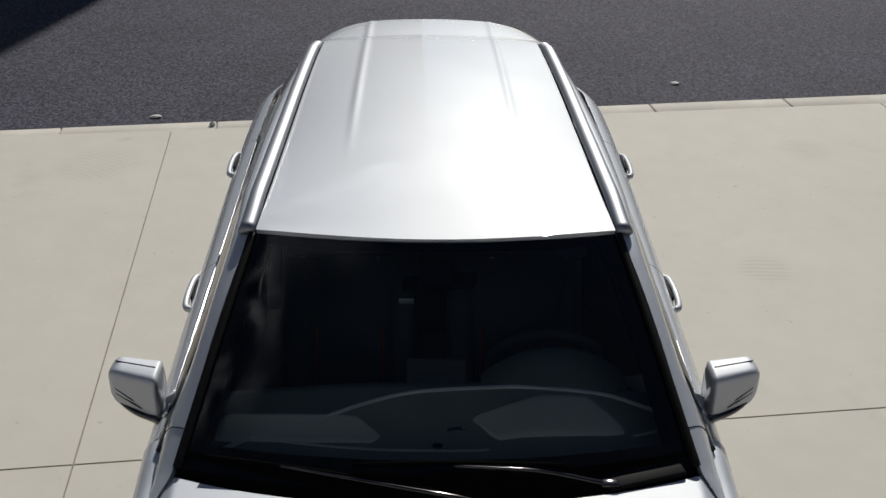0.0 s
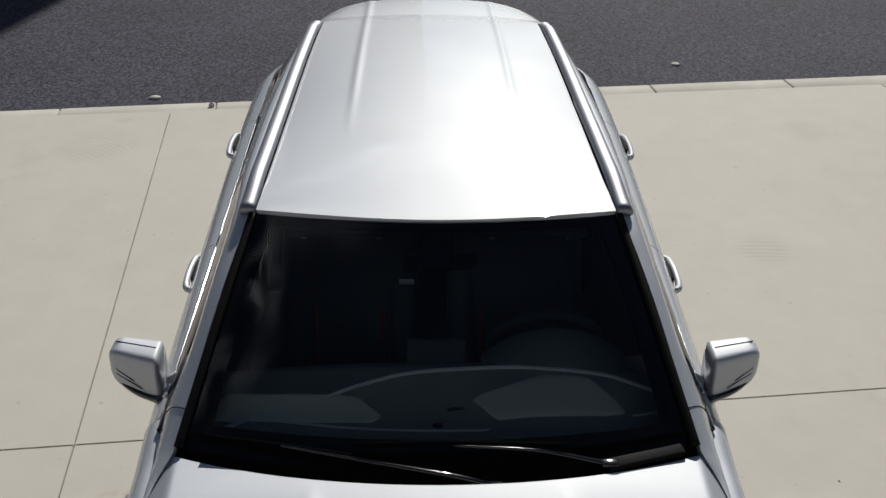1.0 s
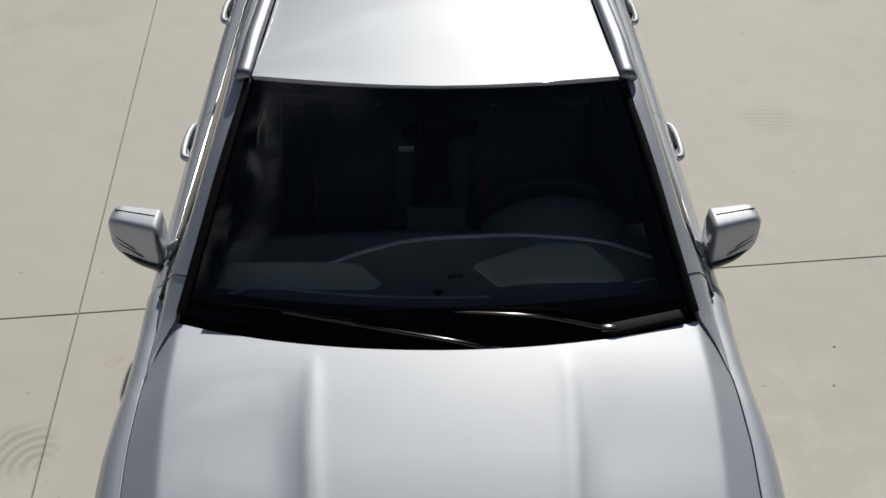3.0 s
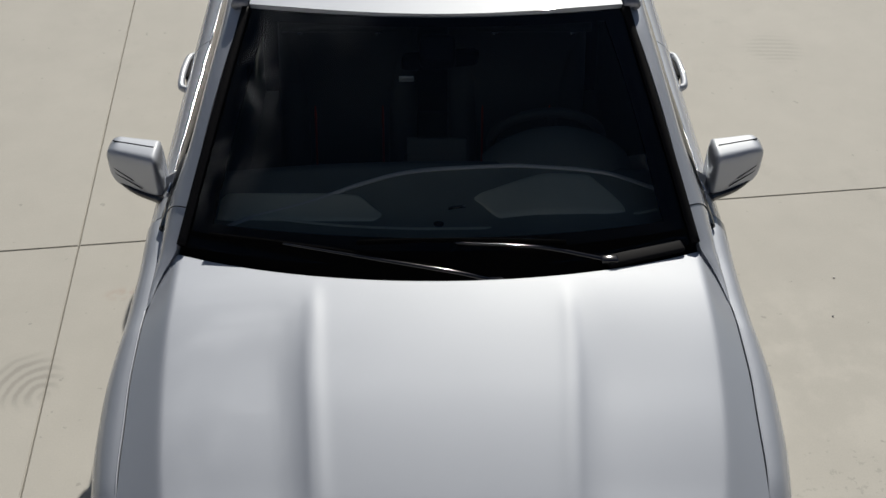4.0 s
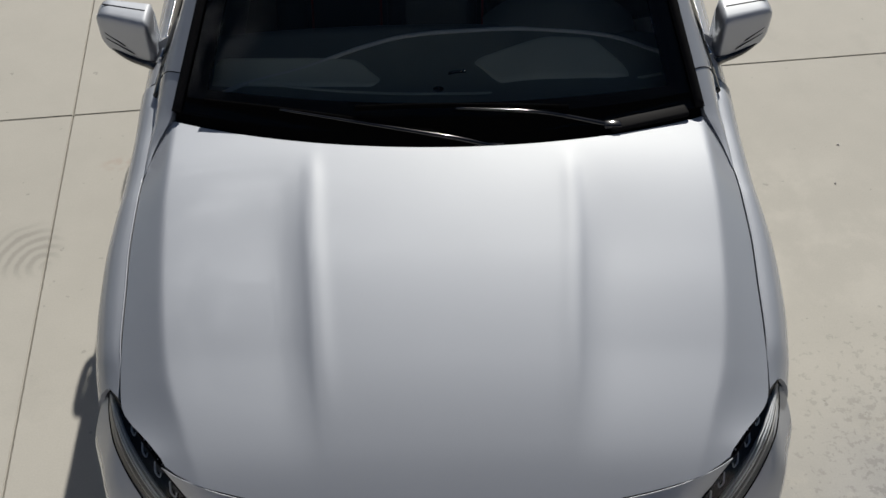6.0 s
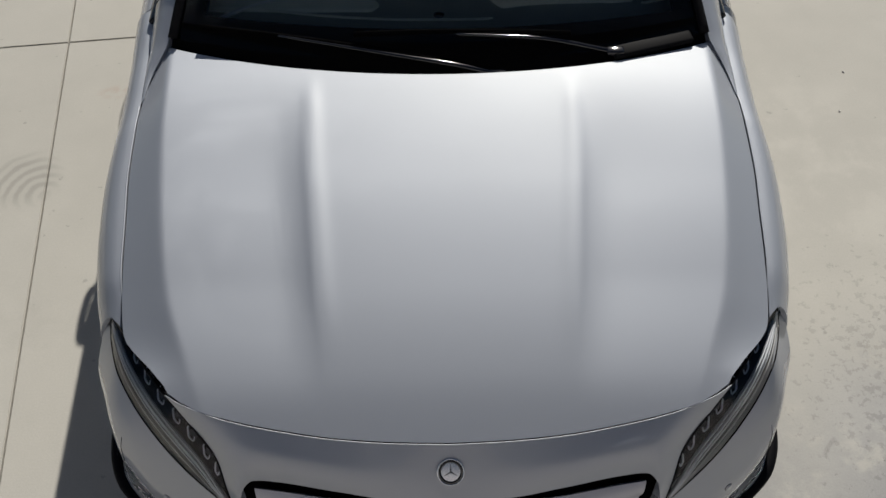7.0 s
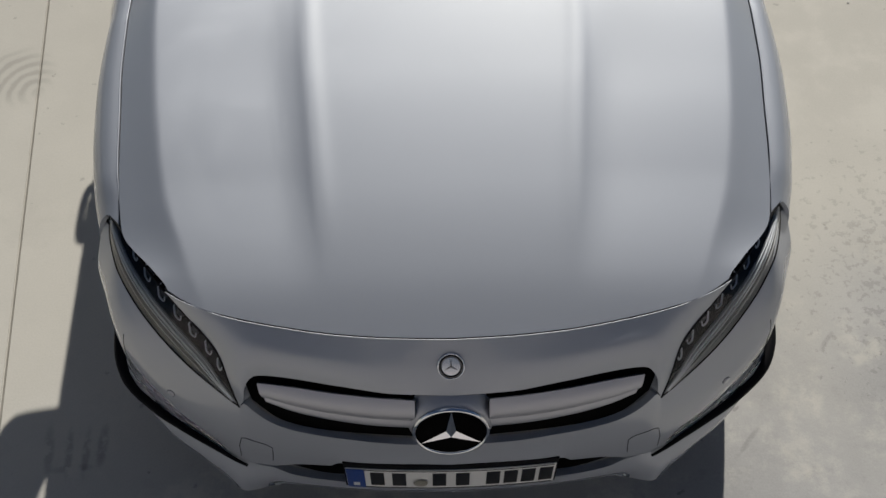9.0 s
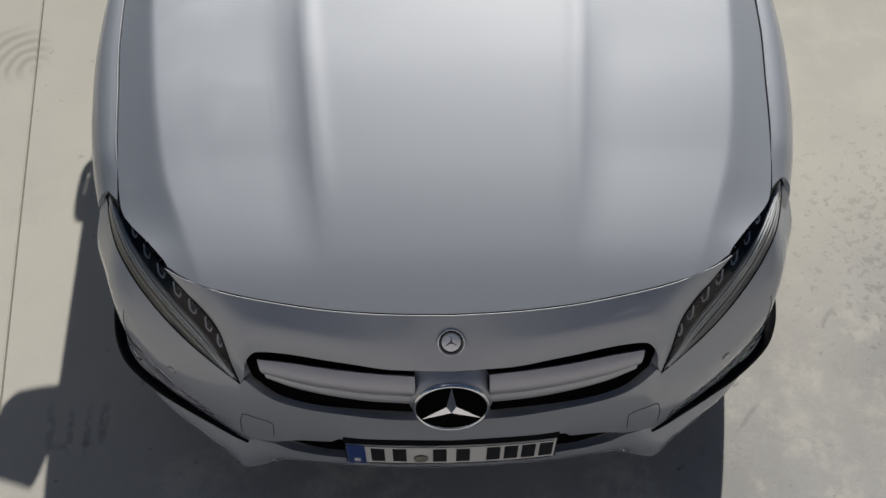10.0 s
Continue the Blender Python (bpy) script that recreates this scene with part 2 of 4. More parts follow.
    tone = math_node("ADD", tone, math_node("MULTIPLY", math_node("MULTIPLY", worn, cream), 0.27))
    tone = math_node("SUBTRACT", tone, math_node("MULTIPLY", math_node("MULTIPLY", worn, span(noise_at(12, 6, 0.7), 0.56, 0.66)), 0.06))
    # curved rubber scuffs: place, centre of the arcs, reach, depth
    for sx, sy, cx, cy, size, depth in ((-1.545, 1.71, -1.45, 1.63, 0.17, 0.24), (1.95, 4.17, 1.9, 3.2, 0.20, 0.14), (2.75, 5.92, 2.7, 4.9, 0.25, 0.09), (-2.30, 5.60, -2.7, 4.9, 0.35, 0.10)):
        _, here = near(sx, sy, size * 0.4, size)
        ring, _ = near(cx, cy, 0, 1)
        wave = n.new("ShaderNodeMath")
        wave.operation = "SINE"
        l.new(math_node("MULTIPLY_ADD", ring, 150.0, math_node("MULTIPLY_ADD", mid, 9.0, 0.0)), wave.inputs[0])
        tone = math_node("SUBTRACT", tone, math_node("MULTIPLY", math_node("MULTIPLY", here, span(wave.outputs[0], -0.9, 1.0, 0.25, 1.0)), depth))
    # straight tyre and scrape marks
    for sx, sy, angle, long, wide_by, depth in ((0.89, 0.225, 48, 0.085, 0.011, 0.14), (1.20, 0.555, 48, 0.06, 0.010, 0.12), (-1.165, 0.25, 96, 0.10, 0.022, 0.22), (-1.105, 0.24, 94, 0.10, 0.016, 0.24), (-1.055, 0.24, 92, 0.10, 0.016, 0.24), (-1.01, 0.26, 90, 0.09, 0.022, 0.26), (-1.09, 0.19, 5, 0.09, 0.016, 0.18), (-2.21, 6.05, 20, 0.10, 0.05, 0.12)):
        tone = math_node("SUBTRACT", tone, math_node("MULTIPLY", math_node("MULTIPLY", stroke(sx, sy, angle, long, wide_by), span(noise_at(30, 4), 0.35, 0.55)), depth))
    hsv = n.new("ShaderNodeHueSaturation")
    hsv.inputs["Color"].default_value = (0.462, 0.445, 0.400, 1)
    l.new(tone, hsv.inputs["Value"])
    grey = math_node("MULTIPLY", worn, math_node("MULTIPLY_ADD", cream, -0.75, 1.0))
    l.new(math_node("MULTIPLY_ADD", grey, -0.85, 1.0), hsv.inputs["Saturation"])
    # a faint rusty stain
    rust = n.new("ShaderNodeMix")
    rust.data_type = "RGBA"
    l.new(math_node("MULTIPLY", math_node("MULTIPLY", stroke(-1.28, 2.18, 10, 0.10, 0.05), span(noise_at(22, 5), 0.40, 0.62)), 0.45), rust.inputs["Factor"])
    l.new(hsv.outputs["Color"], rust.inputs["A"])
    rust.inputs["B"].default_value = (0.40, 0.30, 0.25, 1)
    l.new(rust.outputs["Result"], b.inputs["Base Color"])
    bp = n.new("ShaderNodeBump")
    bp.inputs["Distance"].default_value = 0.0003
    l.new(fine, bp.inputs["Height"])
    l.new(bp.outputs["Normal"], b.inputs["Normal"])
    return m


ASPHALT, CONCRETE = asphalt(), concrete()

# ---- mesh helpers ----


def part(name, bm, mat, parent=None, label="", smooth=True, thick=0.0):
    """Links a bmesh as one mesh object under a thing or a part."""
    me = bpy.data.meshes.new(name)
    for f in bm.faces:
        f.smooth = smooth
    if thick:
        for e in bm.edges:
            e.smooth = not e.is_boundary
    bm.to_mesh(me)
    bm.free()
    me.materials.append(mat)
    ob = new(name, me)
    if parent:
        ob.parent = parent
    if label:
        tagged(ob, label)
    if thick:
        s = ob.modifiers.new("thickness", "SOLIDIFY")
        s.thickness, s.offset = thick, -1.0
    return ob


def grid(rows, out=None, bm=None, wrap=False):
    """A sheet through rows of points; its front faces the way out."""
    bm = bm or bmesh.new()
    vs = [[bm.verts.new(p) for p in r] for r in rows]
    faces = []
    for a, b in zip(vs, vs[1:]):
        k = len(a)
        for i in range(k if wrap else k - 1):
            j = (i + 1) % k
            try:
                faces.append(bm.faces.new((a[i], a[j], b[j], b[i])))
            except ValueError:
                pass
    bm.normal_update()
    if out is not None:
        total = sum((f.normal * f.calc_area() for f in faces), Vector())
        if total.dot(Vector(out)) < 0:
            bmesh.ops.reverse_faces(bm, faces=faces)
            bm.normal_update()
    return bm


def mirrored(points, side):
    return [[(side * p[0], p[1], p[2]) for p in r] for r in points]


def pc(xs, ys):
    """A smooth monotone curve through its knots."""
    xs, ys = np.array(xs, float), np.array(ys, float)
    h, d = np.diff(xs), np.diff(ys) / np.diff(xs)
    m = np.zeros(len(xs))
    m[0], m[-1] = d[0], d[-1]
    for i in range(1, len(xs) - 1):
        if d[i - 1] * d[i] > 0:
            w1, w2 = 2 * h[i] + h[i - 1], h[i] + 2 * h[i - 1]
            m[i] = (w1 + w2) / (w1 / d[i - 1] + w2 / d[i])

    def at(x):
        x = min(max(x, xs[0]), xs[-1])
        i = int(min(max(np.searchsorted(xs, x) - 1, 0), len(h) - 1))
        t = (x - xs[i]) / h[i]
        return float((1 + 2 * t) * (1 - t) ** 2 * ys[i] + t * (1 - t) ** 2 * h[i] * m[i] + t * t * (3 - 2 * t) * ys[i + 1] + t * t * (t - 1) * h[i] * m[i + 1])

    return at


def path3(points):
    """A smooth curve in space through a few points, by its share of the length from 0 to 1."""
    p = np.array(points, float)
    s = np.r_[0, np.cumsum(np.linalg.norm(np.diff(p, axis=0), axis=1))]
    s = s / s[-1]
    fx, fy, fz = pc(s, p[:, 0]), pc(s, p[:, 1]), pc(s, p[:, 2])
    return lambda u: np.array((fx(u), fy(u), fz(u)))


def tube(points, r, n=8, flat=1.0, bm=None, up=(0, 0, 1), taper=None):
    """A round or flattened rod along points, with closed ends."""
    bm = bm or bmesh.new()
    pts = [Vector(p) for p in points]
    rings = []
    for i, p in enumerate(pts):
        d = (pts[min(i + 1, len(pts) - 1)] - pts[max(i - 1, 0)]).normalized()
        a = d.cross(Vector(up)).normalized()
        b = a.cross(d)
        k = r * (taper(i / (len(pts) - 1)) if taper else 1)
        rings.append([bm.verts.new(p + a * math.cos(q) * k + b * math.sin(q) * k * flat) for q in (2 * math.pi * j / n for j in range(n))])
    for s, t in zip(rings, rings[1:]):
        for j in range(n):
            bm.faces.new((s[j], s[(j + 1) % n], t[(j + 1) % n], t[j]))
    bm.faces.new(rings[0][::-1])
    bm.faces.new(rings[-1])
    bmesh.ops.recalc_face_normals(bm, faces=bm.faces)
    return bm


def box(size, bevel=0.0, segments=3, m=None, bm=None):
    """A block with rounded edges, centred, moved by m."""
    own = bmesh.new()
    bmesh.ops.create_cube(own, size=1)
    bmesh.ops.scale(own, vec=size, verts=own.verts)
    if bevel:
        bmesh.ops.bevel(own, geom=own.edges[:], offset=bevel, segments=segments, profile=0.5, affect="EDGES")
    if m is not None:
        bmesh.ops.transform(own, matrix=m, verts=own.verts)
    return own


def lathe(profile, n=48, axis="x"):
    """A turned body: profile of (along, radius)."""
    bm = bmesh.new()
    rows = []
    for a, r in profile:
        row = []
        for j in range(n):
            q = 2 * math.pi * j / n
            row.append((a, r * math.cos(q), r * math.sin(q)) if axis == "x" else (r * math.cos(q), a, r * math.sin(q)) if axis == "y" else (r * math.cos(q), r * math.sin(q), a))
        rows.append(row)
    grid(rows, bm=bm, wrap=True)
    bmesh.ops.recalc_face_normals(bm, faces=bm.faces)
    return bm


def smooth(a, b, x):
    t = min(max((x - a) / (b - a), 0.0), 1.0)
    return t * t * (3 - 2 * t)


def lerp(a, b, t):
    return a + (b - a) * t


# ---- the ground ----
SLAB_TURN, SLAB_LEAN, KERB_TURN, ROAD_TURN = 6.04, 5.49, 6.62, 7.17
SLAB_AT = Vector((-1.533, 2.487, 0))
bm = bmesh.new()
grid([[(-400, -400, -0.125), (400, -400, -0.125)], [(-400, 400, -0.125), (400, 400, -0.125)]], (0, 0, 1), bm)
tagged(part("road", bm, ASPHALT, smooth=False), "dark grey worn asphalt road surface beside the kerb", "road", kind="structure")

pavement = tagged(new("pavement"), "pale concrete slab forecourt under the parked car", "pavement", kind="structure")
pavement.location = (0, 0, 0)
e1 = Vector((math.cos(radians(SLAB_TURN)), math.sin(radians(SLAB_TURN)), 0))
e2 = Vector((-math.sin(radians(SLAB_LEAN)), math.cos(radians(SLAB_LEAN)), 0))
SLAB_W, SLAB_L, GAP = 5.65, 3.9, 0.003


def kerb_front(x):
    return 6.459 + x * math.tan(radians(KERB_TURN))


for i in range(-4, 4):
    for j in range(-6, 1):
        corners = []
        for a, b in ((0, 0), (1, 0), (1, 1), (0, 1)):
            p = SLAB_AT + e1 * (SLAB_W * (i + a) + (GAP if a == 0 else -GAP)) + e2 * (SLAB_L * (j + b) + (0.002 if b == 0 else -0.002))
            if j == 0 and b == 1:
                p.y = kerb_front(p.x) - 0.004
            corners.append(p)
        bm = bmesh.new()
        top = [bm.verts.new((p.x, p.y, 0)) for p in corners]
        low = [bm.verts.new((p.x, p.y, -0.13)) for p in corners]
        bm.faces.new(top)
        for a in range(4):
            bm.faces.new((top[a], low[a], low[(a + 1) % 4], top[(a + 1) % 4]))
        bmesh.ops.bevel(bm, geom=[e for e in bm.edges if all(abs(v.co.z) < 1e-6 for v in e.verts)], offset=0.003, segments=2, affect="EDGES")
        bmesh.ops.recalc_face_normals(bm, faces=bm.faces)
        part("slab", bm, CONCRETE, pavement, smooth=False)

kerb = tagged(new("kerb"), "worn pale concrete kerb between pavement and road", "kerb", kind="structure")
k1 = Vector((math.cos(radians(ROAD_TURN)), math.sin(radians(ROAD_TURN)), 0))
KERB_LEN, KERB_WIDE = 1.145, 0.21
kerb_mesh = None
start = Vector((-2.739, 6.286, 0))
for i in range(-14, 18):
    if kerb_mesh is None:
        bm = box((KERB_LEN - 0.008, KERB_WIDE, 0.13), 0.012, 2)
        ob = part("kerb_stone", bm, KERB, kerb)
        kerb_mesh = ob.data
    else:
        ob = new("kerb_stone", kerb_mesh)
        ob.parent = kerb
    at = start + k1 * KERB_LEN * (i + 0.5) + Vector((k1.y, -k1.x, 0)) * (KERB_WIDE / 2)
    ob.matrix_basis = pose(at.x, at.y, -0.070 + random.uniform(-0.002, 0.002), 0, 0, ROAD_TURN + random.uniform(-0.15, 0.15))


def pebble(name, x, y, z, size, label):
    bm = bmesh.new()
    bmesh.ops.create_icosphere(bm, subdivisions=2, radius=1)
    for v in bm.verts:
        v.co *= 1 + 0.35 * noise.noise(v.co * 1.7 + Vector((x, y, 0)))
    bmesh.ops.scale(bm, vec=size, verts=bm.verts)
    ob = tagged(part(name, bm, STONE, smooth=False), label, "stone")
    ob.location = (x, y, z + size[2] * 0.7)
    return ob


pebble("stone", -2.164, 6.80, -0.125, (0.045, 0.03, 0.012), "flat pale stone fragment lying on asphalt by kerb")
pebble("stone", 2.207, 7.665, -0.125, (0.04, 0.035, 0.012), "small pale chalky stone lying on the asphalt")
pebble("stone", -1.62, 6.335, -0.006, (0.022, 0.016, 0.020), "small grey rough stone lying against the kerb")

pebble("stone", 1.697, 2.251, 0.0, (0.005, 0.004, 0.003), "tiny dark stone chip lying on the concrete")
pebble("stone", 1.62, 2.02, 0.0, (0.004, 0.003, 0.003), "tiny dark stone chip lying on the concrete")

# an unseen plain block added behind the road, whose corner shades the asphalt
bm = box((7, 5, 15.7), 0.05, 1)
ob = tagged(part("building", bm, KERB, smooth=False), "unseen plain grey block added to shade the asphalt", "building", kind="structure")
ob.location = (-6.10 + 2.54, 16.5 + 12.05, 7.72)

# an unseen wall added facing the sun, to bounce light onto the car's front
bm = box((46, 0.4, 7.5), 0.03, 1)
ob = tagged(part("bounce_wall", bm, RENDERED, smooth=False), "unseen plain wall added to bounce sunlight onto the nose", "wall", kind="structure")
ob.location = (2, -11, 3.6)

# ---- the car ----
car = tagged(new("car"), "silver compact crossover parked on pale concrete, tinted windows", "car")

# bonnet: height over the plan
bon_c = pc([0.05, 0.156, 0.3, 0.5, 0.8, 1.12, 1.3], [0.779, 0.828, 0.885, 0.940, 0.995, 1.027, 1.034])
bon_crease = pc([0.15, 0.18, 0.23, 0.30, 0.39, 0.50, 0.70, 0.83, 0.975, 1.11, 1.26], [0.48, 0.502, 0.544, 0.577, 0.61, 0.649, 0.685, 0.70, 0.713, 0.72, 0.73])
bon_half = pc([0.285, 0.33, 0.455, 0.62, 0.73, 0.90, 1.03, 1.10, 1.19, 1.27], [0.634, 0.672, 0.765, 0.784, 0.79, 0.80, 0.80, 0.797, 0.776, 0.746])
bon_dome = pc([0.2, 0.3, 0.5, 0.7, 0.85, 1.08], [0.26, 0.28, 0.31, 0.33, 0.345, 0.362])


def bonnet_z(x, y):
    a = abs(x)
    z = bon_c(y) - 0.018 * (a / 0.72) ** 2
    d, fade = bon_dome(y), smooth(0.22, 0.55, y) * smooth(1.15, 0.75, y)
    step = min(max((a - d) / 0.10, 0.0), 1.0)
    z -= 0.015 * fade * (1 - (1 - step) ** 2.2)
    z += 0.009 * smooth(0.20, 0.95, y) * smooth(1.30, 0.75, y) * smooth(d + 0.06, d + 0.36, a)
    z += 0.0035 * smooth(0.30, 0.60, y) * smooth(1.16, 1.02, y) * math.exp(-((a - d + 0.022) / 0.022) ** 2)
    c, s = bon_crease(y), bon_half(y)
    if a > c:
        t = (a - c) / max(s - c, 0.02)
        drop = lerp(lerp(0.010, 0.060, smooth(0.28, 0.46, y)), 0.055, smooth(0.5, 1.2, y))
        z -= lerp(drop, min(drop, 0.75 * (s - c)), smooth(1.0, 1.1, y)) * (t - 0.06 * (1 - math.exp(-t / 0.06)))
    return z


bon_front = pc([0, 0.125, 0.25, 0.38, 0.5, 0.58, 0.634], [0.156, 0.160, 0.170, 0.190, 0.216, 0.243, 0.280])


rows = []
for i in range(61):
    v = i / 60
    row = []
    for j in range(193):
        u = -1 + 2 * j / 192
        y = lerp(1.130 + 0.138 * u * u, bon_front(abs(u) * 0.634), v)
        x = u * bon_half(y)
        row.append((x, y, bonnet_z(x, y)))
    rows.append(row)
bonnet = part("bonnet", grid(rows, (0, 0, 1)), PAINT, car, "silver bonnet with two raised creases", thick=0.012)

# front end: plan curve and profile
nose_k = pc([0, 0.26, 0.476, 0.60, 0.70, 0.775, 0.83, 0.875, 0.902], [0, 0.014, 0.055, 0.10, 0.16, 0.235, 0.36, 0.50, 0.68])
nose_y = pc([0.16, 0.22, 0.30, 0.38, 0.45, 0.55, 0.64, 0.70, 0.76, 0.80, 0.83], [0.03, 0.020, 0.008, 0.006, 0.004, 0.012, 0.028, 0.046, 0.090, 0.127, 0.156])


def front_y(x, z):
    return nose_y(z) + nose_k(abs(x)) * lerp(0.62, 1.0, smooth(0.22, 0.5, z))


def curve(points):
    """A curve in (x, z) on the front; a third number fixes its depth."""
    full = [(x, r[0] if r else front_y(x, z), z) for x, z, *r in points]
    return path3(full)


def strip(top, bottom, n=70, m=14, bulge=0.0):
    """A sheet on the front end between two curves, following its shape in between."""
    rows = []
    for i in range(m + 1):
        t = i / m
        row = []
        for j in range(n + 1):
            a, b = top(j / n), bottom(j / n)
            p = lerp(a, b, t)
            off = lerp(a[1] - front_y(a[0], a[2]), b[1] - front_y(b[0], b[2]), t)
            row.append((p[0], front_y(p[0], p[2]) + off - bulge * math.sin(math.pi * t), p[2]))
        rows.append(row)
    return rows


def both(half):
    """Joins a half sheet with its mirror image along the middle."""
    return [[(-p[0], p[1], p[2]) for p in r[:0:-1]] + list(r) for r in half]


lamp_in = path3([(0.803, 0.506, 0.830), (0.762, 0.447, 0.838), (0.657, 0.303, 0.825), (0.584, 0.224, 0.803), (0.526, 0.162, 0.745), (0.512, 0.125, 0.69), (0.497, 0.096, 0.62)])
lamp_out = path3([(0.803, 0.506, 0.830), (0.813, 0.493, 0.79), (0.786, 0.395, 0.785), (0.745, 0.320, 0.755), (0.690, 0.252, 0.715), (0.618, 0.182, 0.68), (0.537, 0.122, 0.64), (0.497, 0.096, 0.62)])

# nose panel between bonnet and grille: a patch with four edges


def patch(top, bottom, left, right, n, m):
    """A sheet between four curves that meet at their ends."""
    rows = []
    for i in range(m + 1):
        v = i / m
        row = []
        for j in range(n + 1):
            u = j / n
            p = lerp(top(u), bottom(u), v) + lerp(left(v), right(v), u)
            p = p - lerp(lerp(top(0), top(1), u), lerp(bottom(0), bottom(1), u), v)
            row.append(tuple(p))
        rows.append(row)
    return rows


edge_pts = [(x, bonnet_z(x, bon_front(x)) - 0.0025, bon_front(x) - 0.0035) for x in (0, 0.12, 0.25, 0.38, 0.5, 0.60, 0.640)]
nose_top = curve(edge_pts)
nose_bot = curve([(0, 0.728), (0.127, 0.729), (0.254, 0.741), (0.384, 0.746), (0.445, 0.739), (0.470, 0.715), (0.481, 0.665, 0.092), (0.497, 0.622, 0.097)])
corner = nose_top(1)
nose_end = path3([tuple(corner), (0.584, 0.224, 0.803), (0.526, 0.162, 0.745), (0.512, 0.125, 0.69), (0.497, 0.096, 0.62)])
nose_mid = curve([(0, float(nose_top(0)[2]), float(nose_top(0)[1])), (0, 0.80), (0, 0.775), (0, 0.75), (0, 0.728)])
part("nose_panel", grid(both(patch(nose_top, nose_bot, nose_mid, nose_end, 80, 18)), (0, -1, 0.3)), PAINT, car, "silver nose panel above the grille", thick=0.02)

lip = [nose_top(i / 60) for i in range(61)]
part("panel_lip", tube([(-q[0], q[1] + 0.0005, q[2] + 0.0006) for q in lip[:0:-1]] + [(q[0], q[1] + 0.0005, q[2] + 0.0006) for q in lip], 0.0016, 6), PAINT, car, "rolled bright edge of the nose panel")

part("bonnet_gap", tube([(-q[0], q[1] + 0.0034, q[2] + 0.0014) for q in lip[:0:-1]] + [(q[0], q[1] + 0.0034, q[2] + 0.0014) for q in lip], 0.0017, 6), VOID, car, "dark gap along the bonnet front")

# bumper below the grille


def by_x(points):
    """An edge on the front end as depth and height over the share of its width."""
    full = [(x, r[0] if r else front_y(x, z), z) for x, z, *r in points]
    wide = full[-1][0]
    fy, fz = pc([p[0] for p in full], [p[1] for p in full]), pc([p[0] for p in full], [p[2] for p in full])
    return lambda u: np.array((wide * (1 - (1 - u) ** 1.7), fy(wide * (1 - (1 - u) ** 1.7)), fz(wide * (1 - (1 - u) ** 1.7))))


bump_top = by_x([(0, 0.556), (0.135, 0.558), (0.267, 0.575), (0.36, 0.584), (0.41, 0.596), (0.445, 0.618), (0.465, 0.640), (0.480, 0.652, 0.090), (0.497, 0.622, 0.097), (0.537, 0.64, 0.122), (0.618, 0.68, 0.182), (0.690, 0.715, 0.252), (0.745, 0.755, 0.320), (0.786, 0.785, 0.395), (0.813, 0.79, 0.493), (0.83, 0.785, 0.53)])
bump_bot = by_x([(0, 0.465, -0.002), (0.20, 0.462, 0.006), (0.275, 0.455, 0.015), (0.30, 0.42, 0.022), (0.37, 0.408, 0.032), (0.42, 0.385, 0.040), (0.455, 0.352, 0.052), (0.515, 0.345, 0.066), (0.591, 0.36, 0.108), (0.669, 0.375, 0.155), (0.750, 0.39, 0.210), (0.835, 0.41, 0.297), (0.86, 0.42, 0.42), (0.878, 0.43, 0.53)])


def bumper_point(u, t):
    a, b = bump_top(u), bump_bot(u)
    p = lerp(a, b, t)
    off = (a[1] - front_y(a[0], a[2])) * (1 - t) ** 3 + (b[1] - front_y(b[0], b[2])) * t ** 3
    wide = smooth(0.45, 0.95, u) * math.sin(math.pi * min(t, 1) ** 0.8)
    return (p[0] + 0.022 * wide, front_y(p[0], p[2]) + off, p[2])


part("bumper", grid(both([[bumper_point(j / 130, i / 22) for j in range(131)] for i in range(23)]), (0, -1, 0.3)), PAINT, car, "silver front bumper", thick=0.018)
lip_top = curve([(0, 0.315, 0.004), (0.20, 0.315, 0.010), (0.30, 0.318, 0.020), (0.40, 0.325, 0.036), (0.455, 0.347, 0.050), (0.515, 0.342, 0.068), (0.591, 0.357, 0.110), (0.669, 0.372, 0.157), (0.750, 0.387, 0.212), (0.832, 0.405, 0.298)])
lip_bot = curve([(0, 0.20, 0.022), (0.17, 0.20, 0.030), (0.29, 0.20, 0.040), (0.38, 0.20, 0.050), (0.45, 0.20, 0.056), (0.538, 0.20, 0.041), (0.60, 0.21, 0.082), (0.657, 0.22, 0.125), (0.75, 0.24, 0.20), (0.795, 0.26, 0.26)])
part("front_lip", grid(both(strip(lip_top, lip_bot, 90, 10, 0.006)), (0, -1, 0.2)), PAINT, car, "silver spoiler lip under the bumper", thick=0.02)

# dark hollows behind the openings
part("grille_hollow", grid(both(strip(curve([(0, 0.735, 0.10), (0.30, 0.745, 0.13), (0.49, 0.73, 0.17)]), curve([(0, 0.550, 0.034), (0.30, 0.572, 0.054), (0.40, 0.588, 0.075), (0.465, 0.64, 0.105)]), 30, 4)), (0, -1, 0)), VOID, car, "black hollow behind the grille bars")
part("intake_hollow", grid(both(strip(curve([(0, 0.47, 0.06), (0.30, 0.46, 0.08), (0.48, 0.40, 0.12)]), curve([(0, 0.308, 0.026), (0.30, 0.312, 0.042), (0.45, 0.332, 0.074)]), 30, 4)), (0, -1, 0)), VOID, car, "black lower air intake mesh")
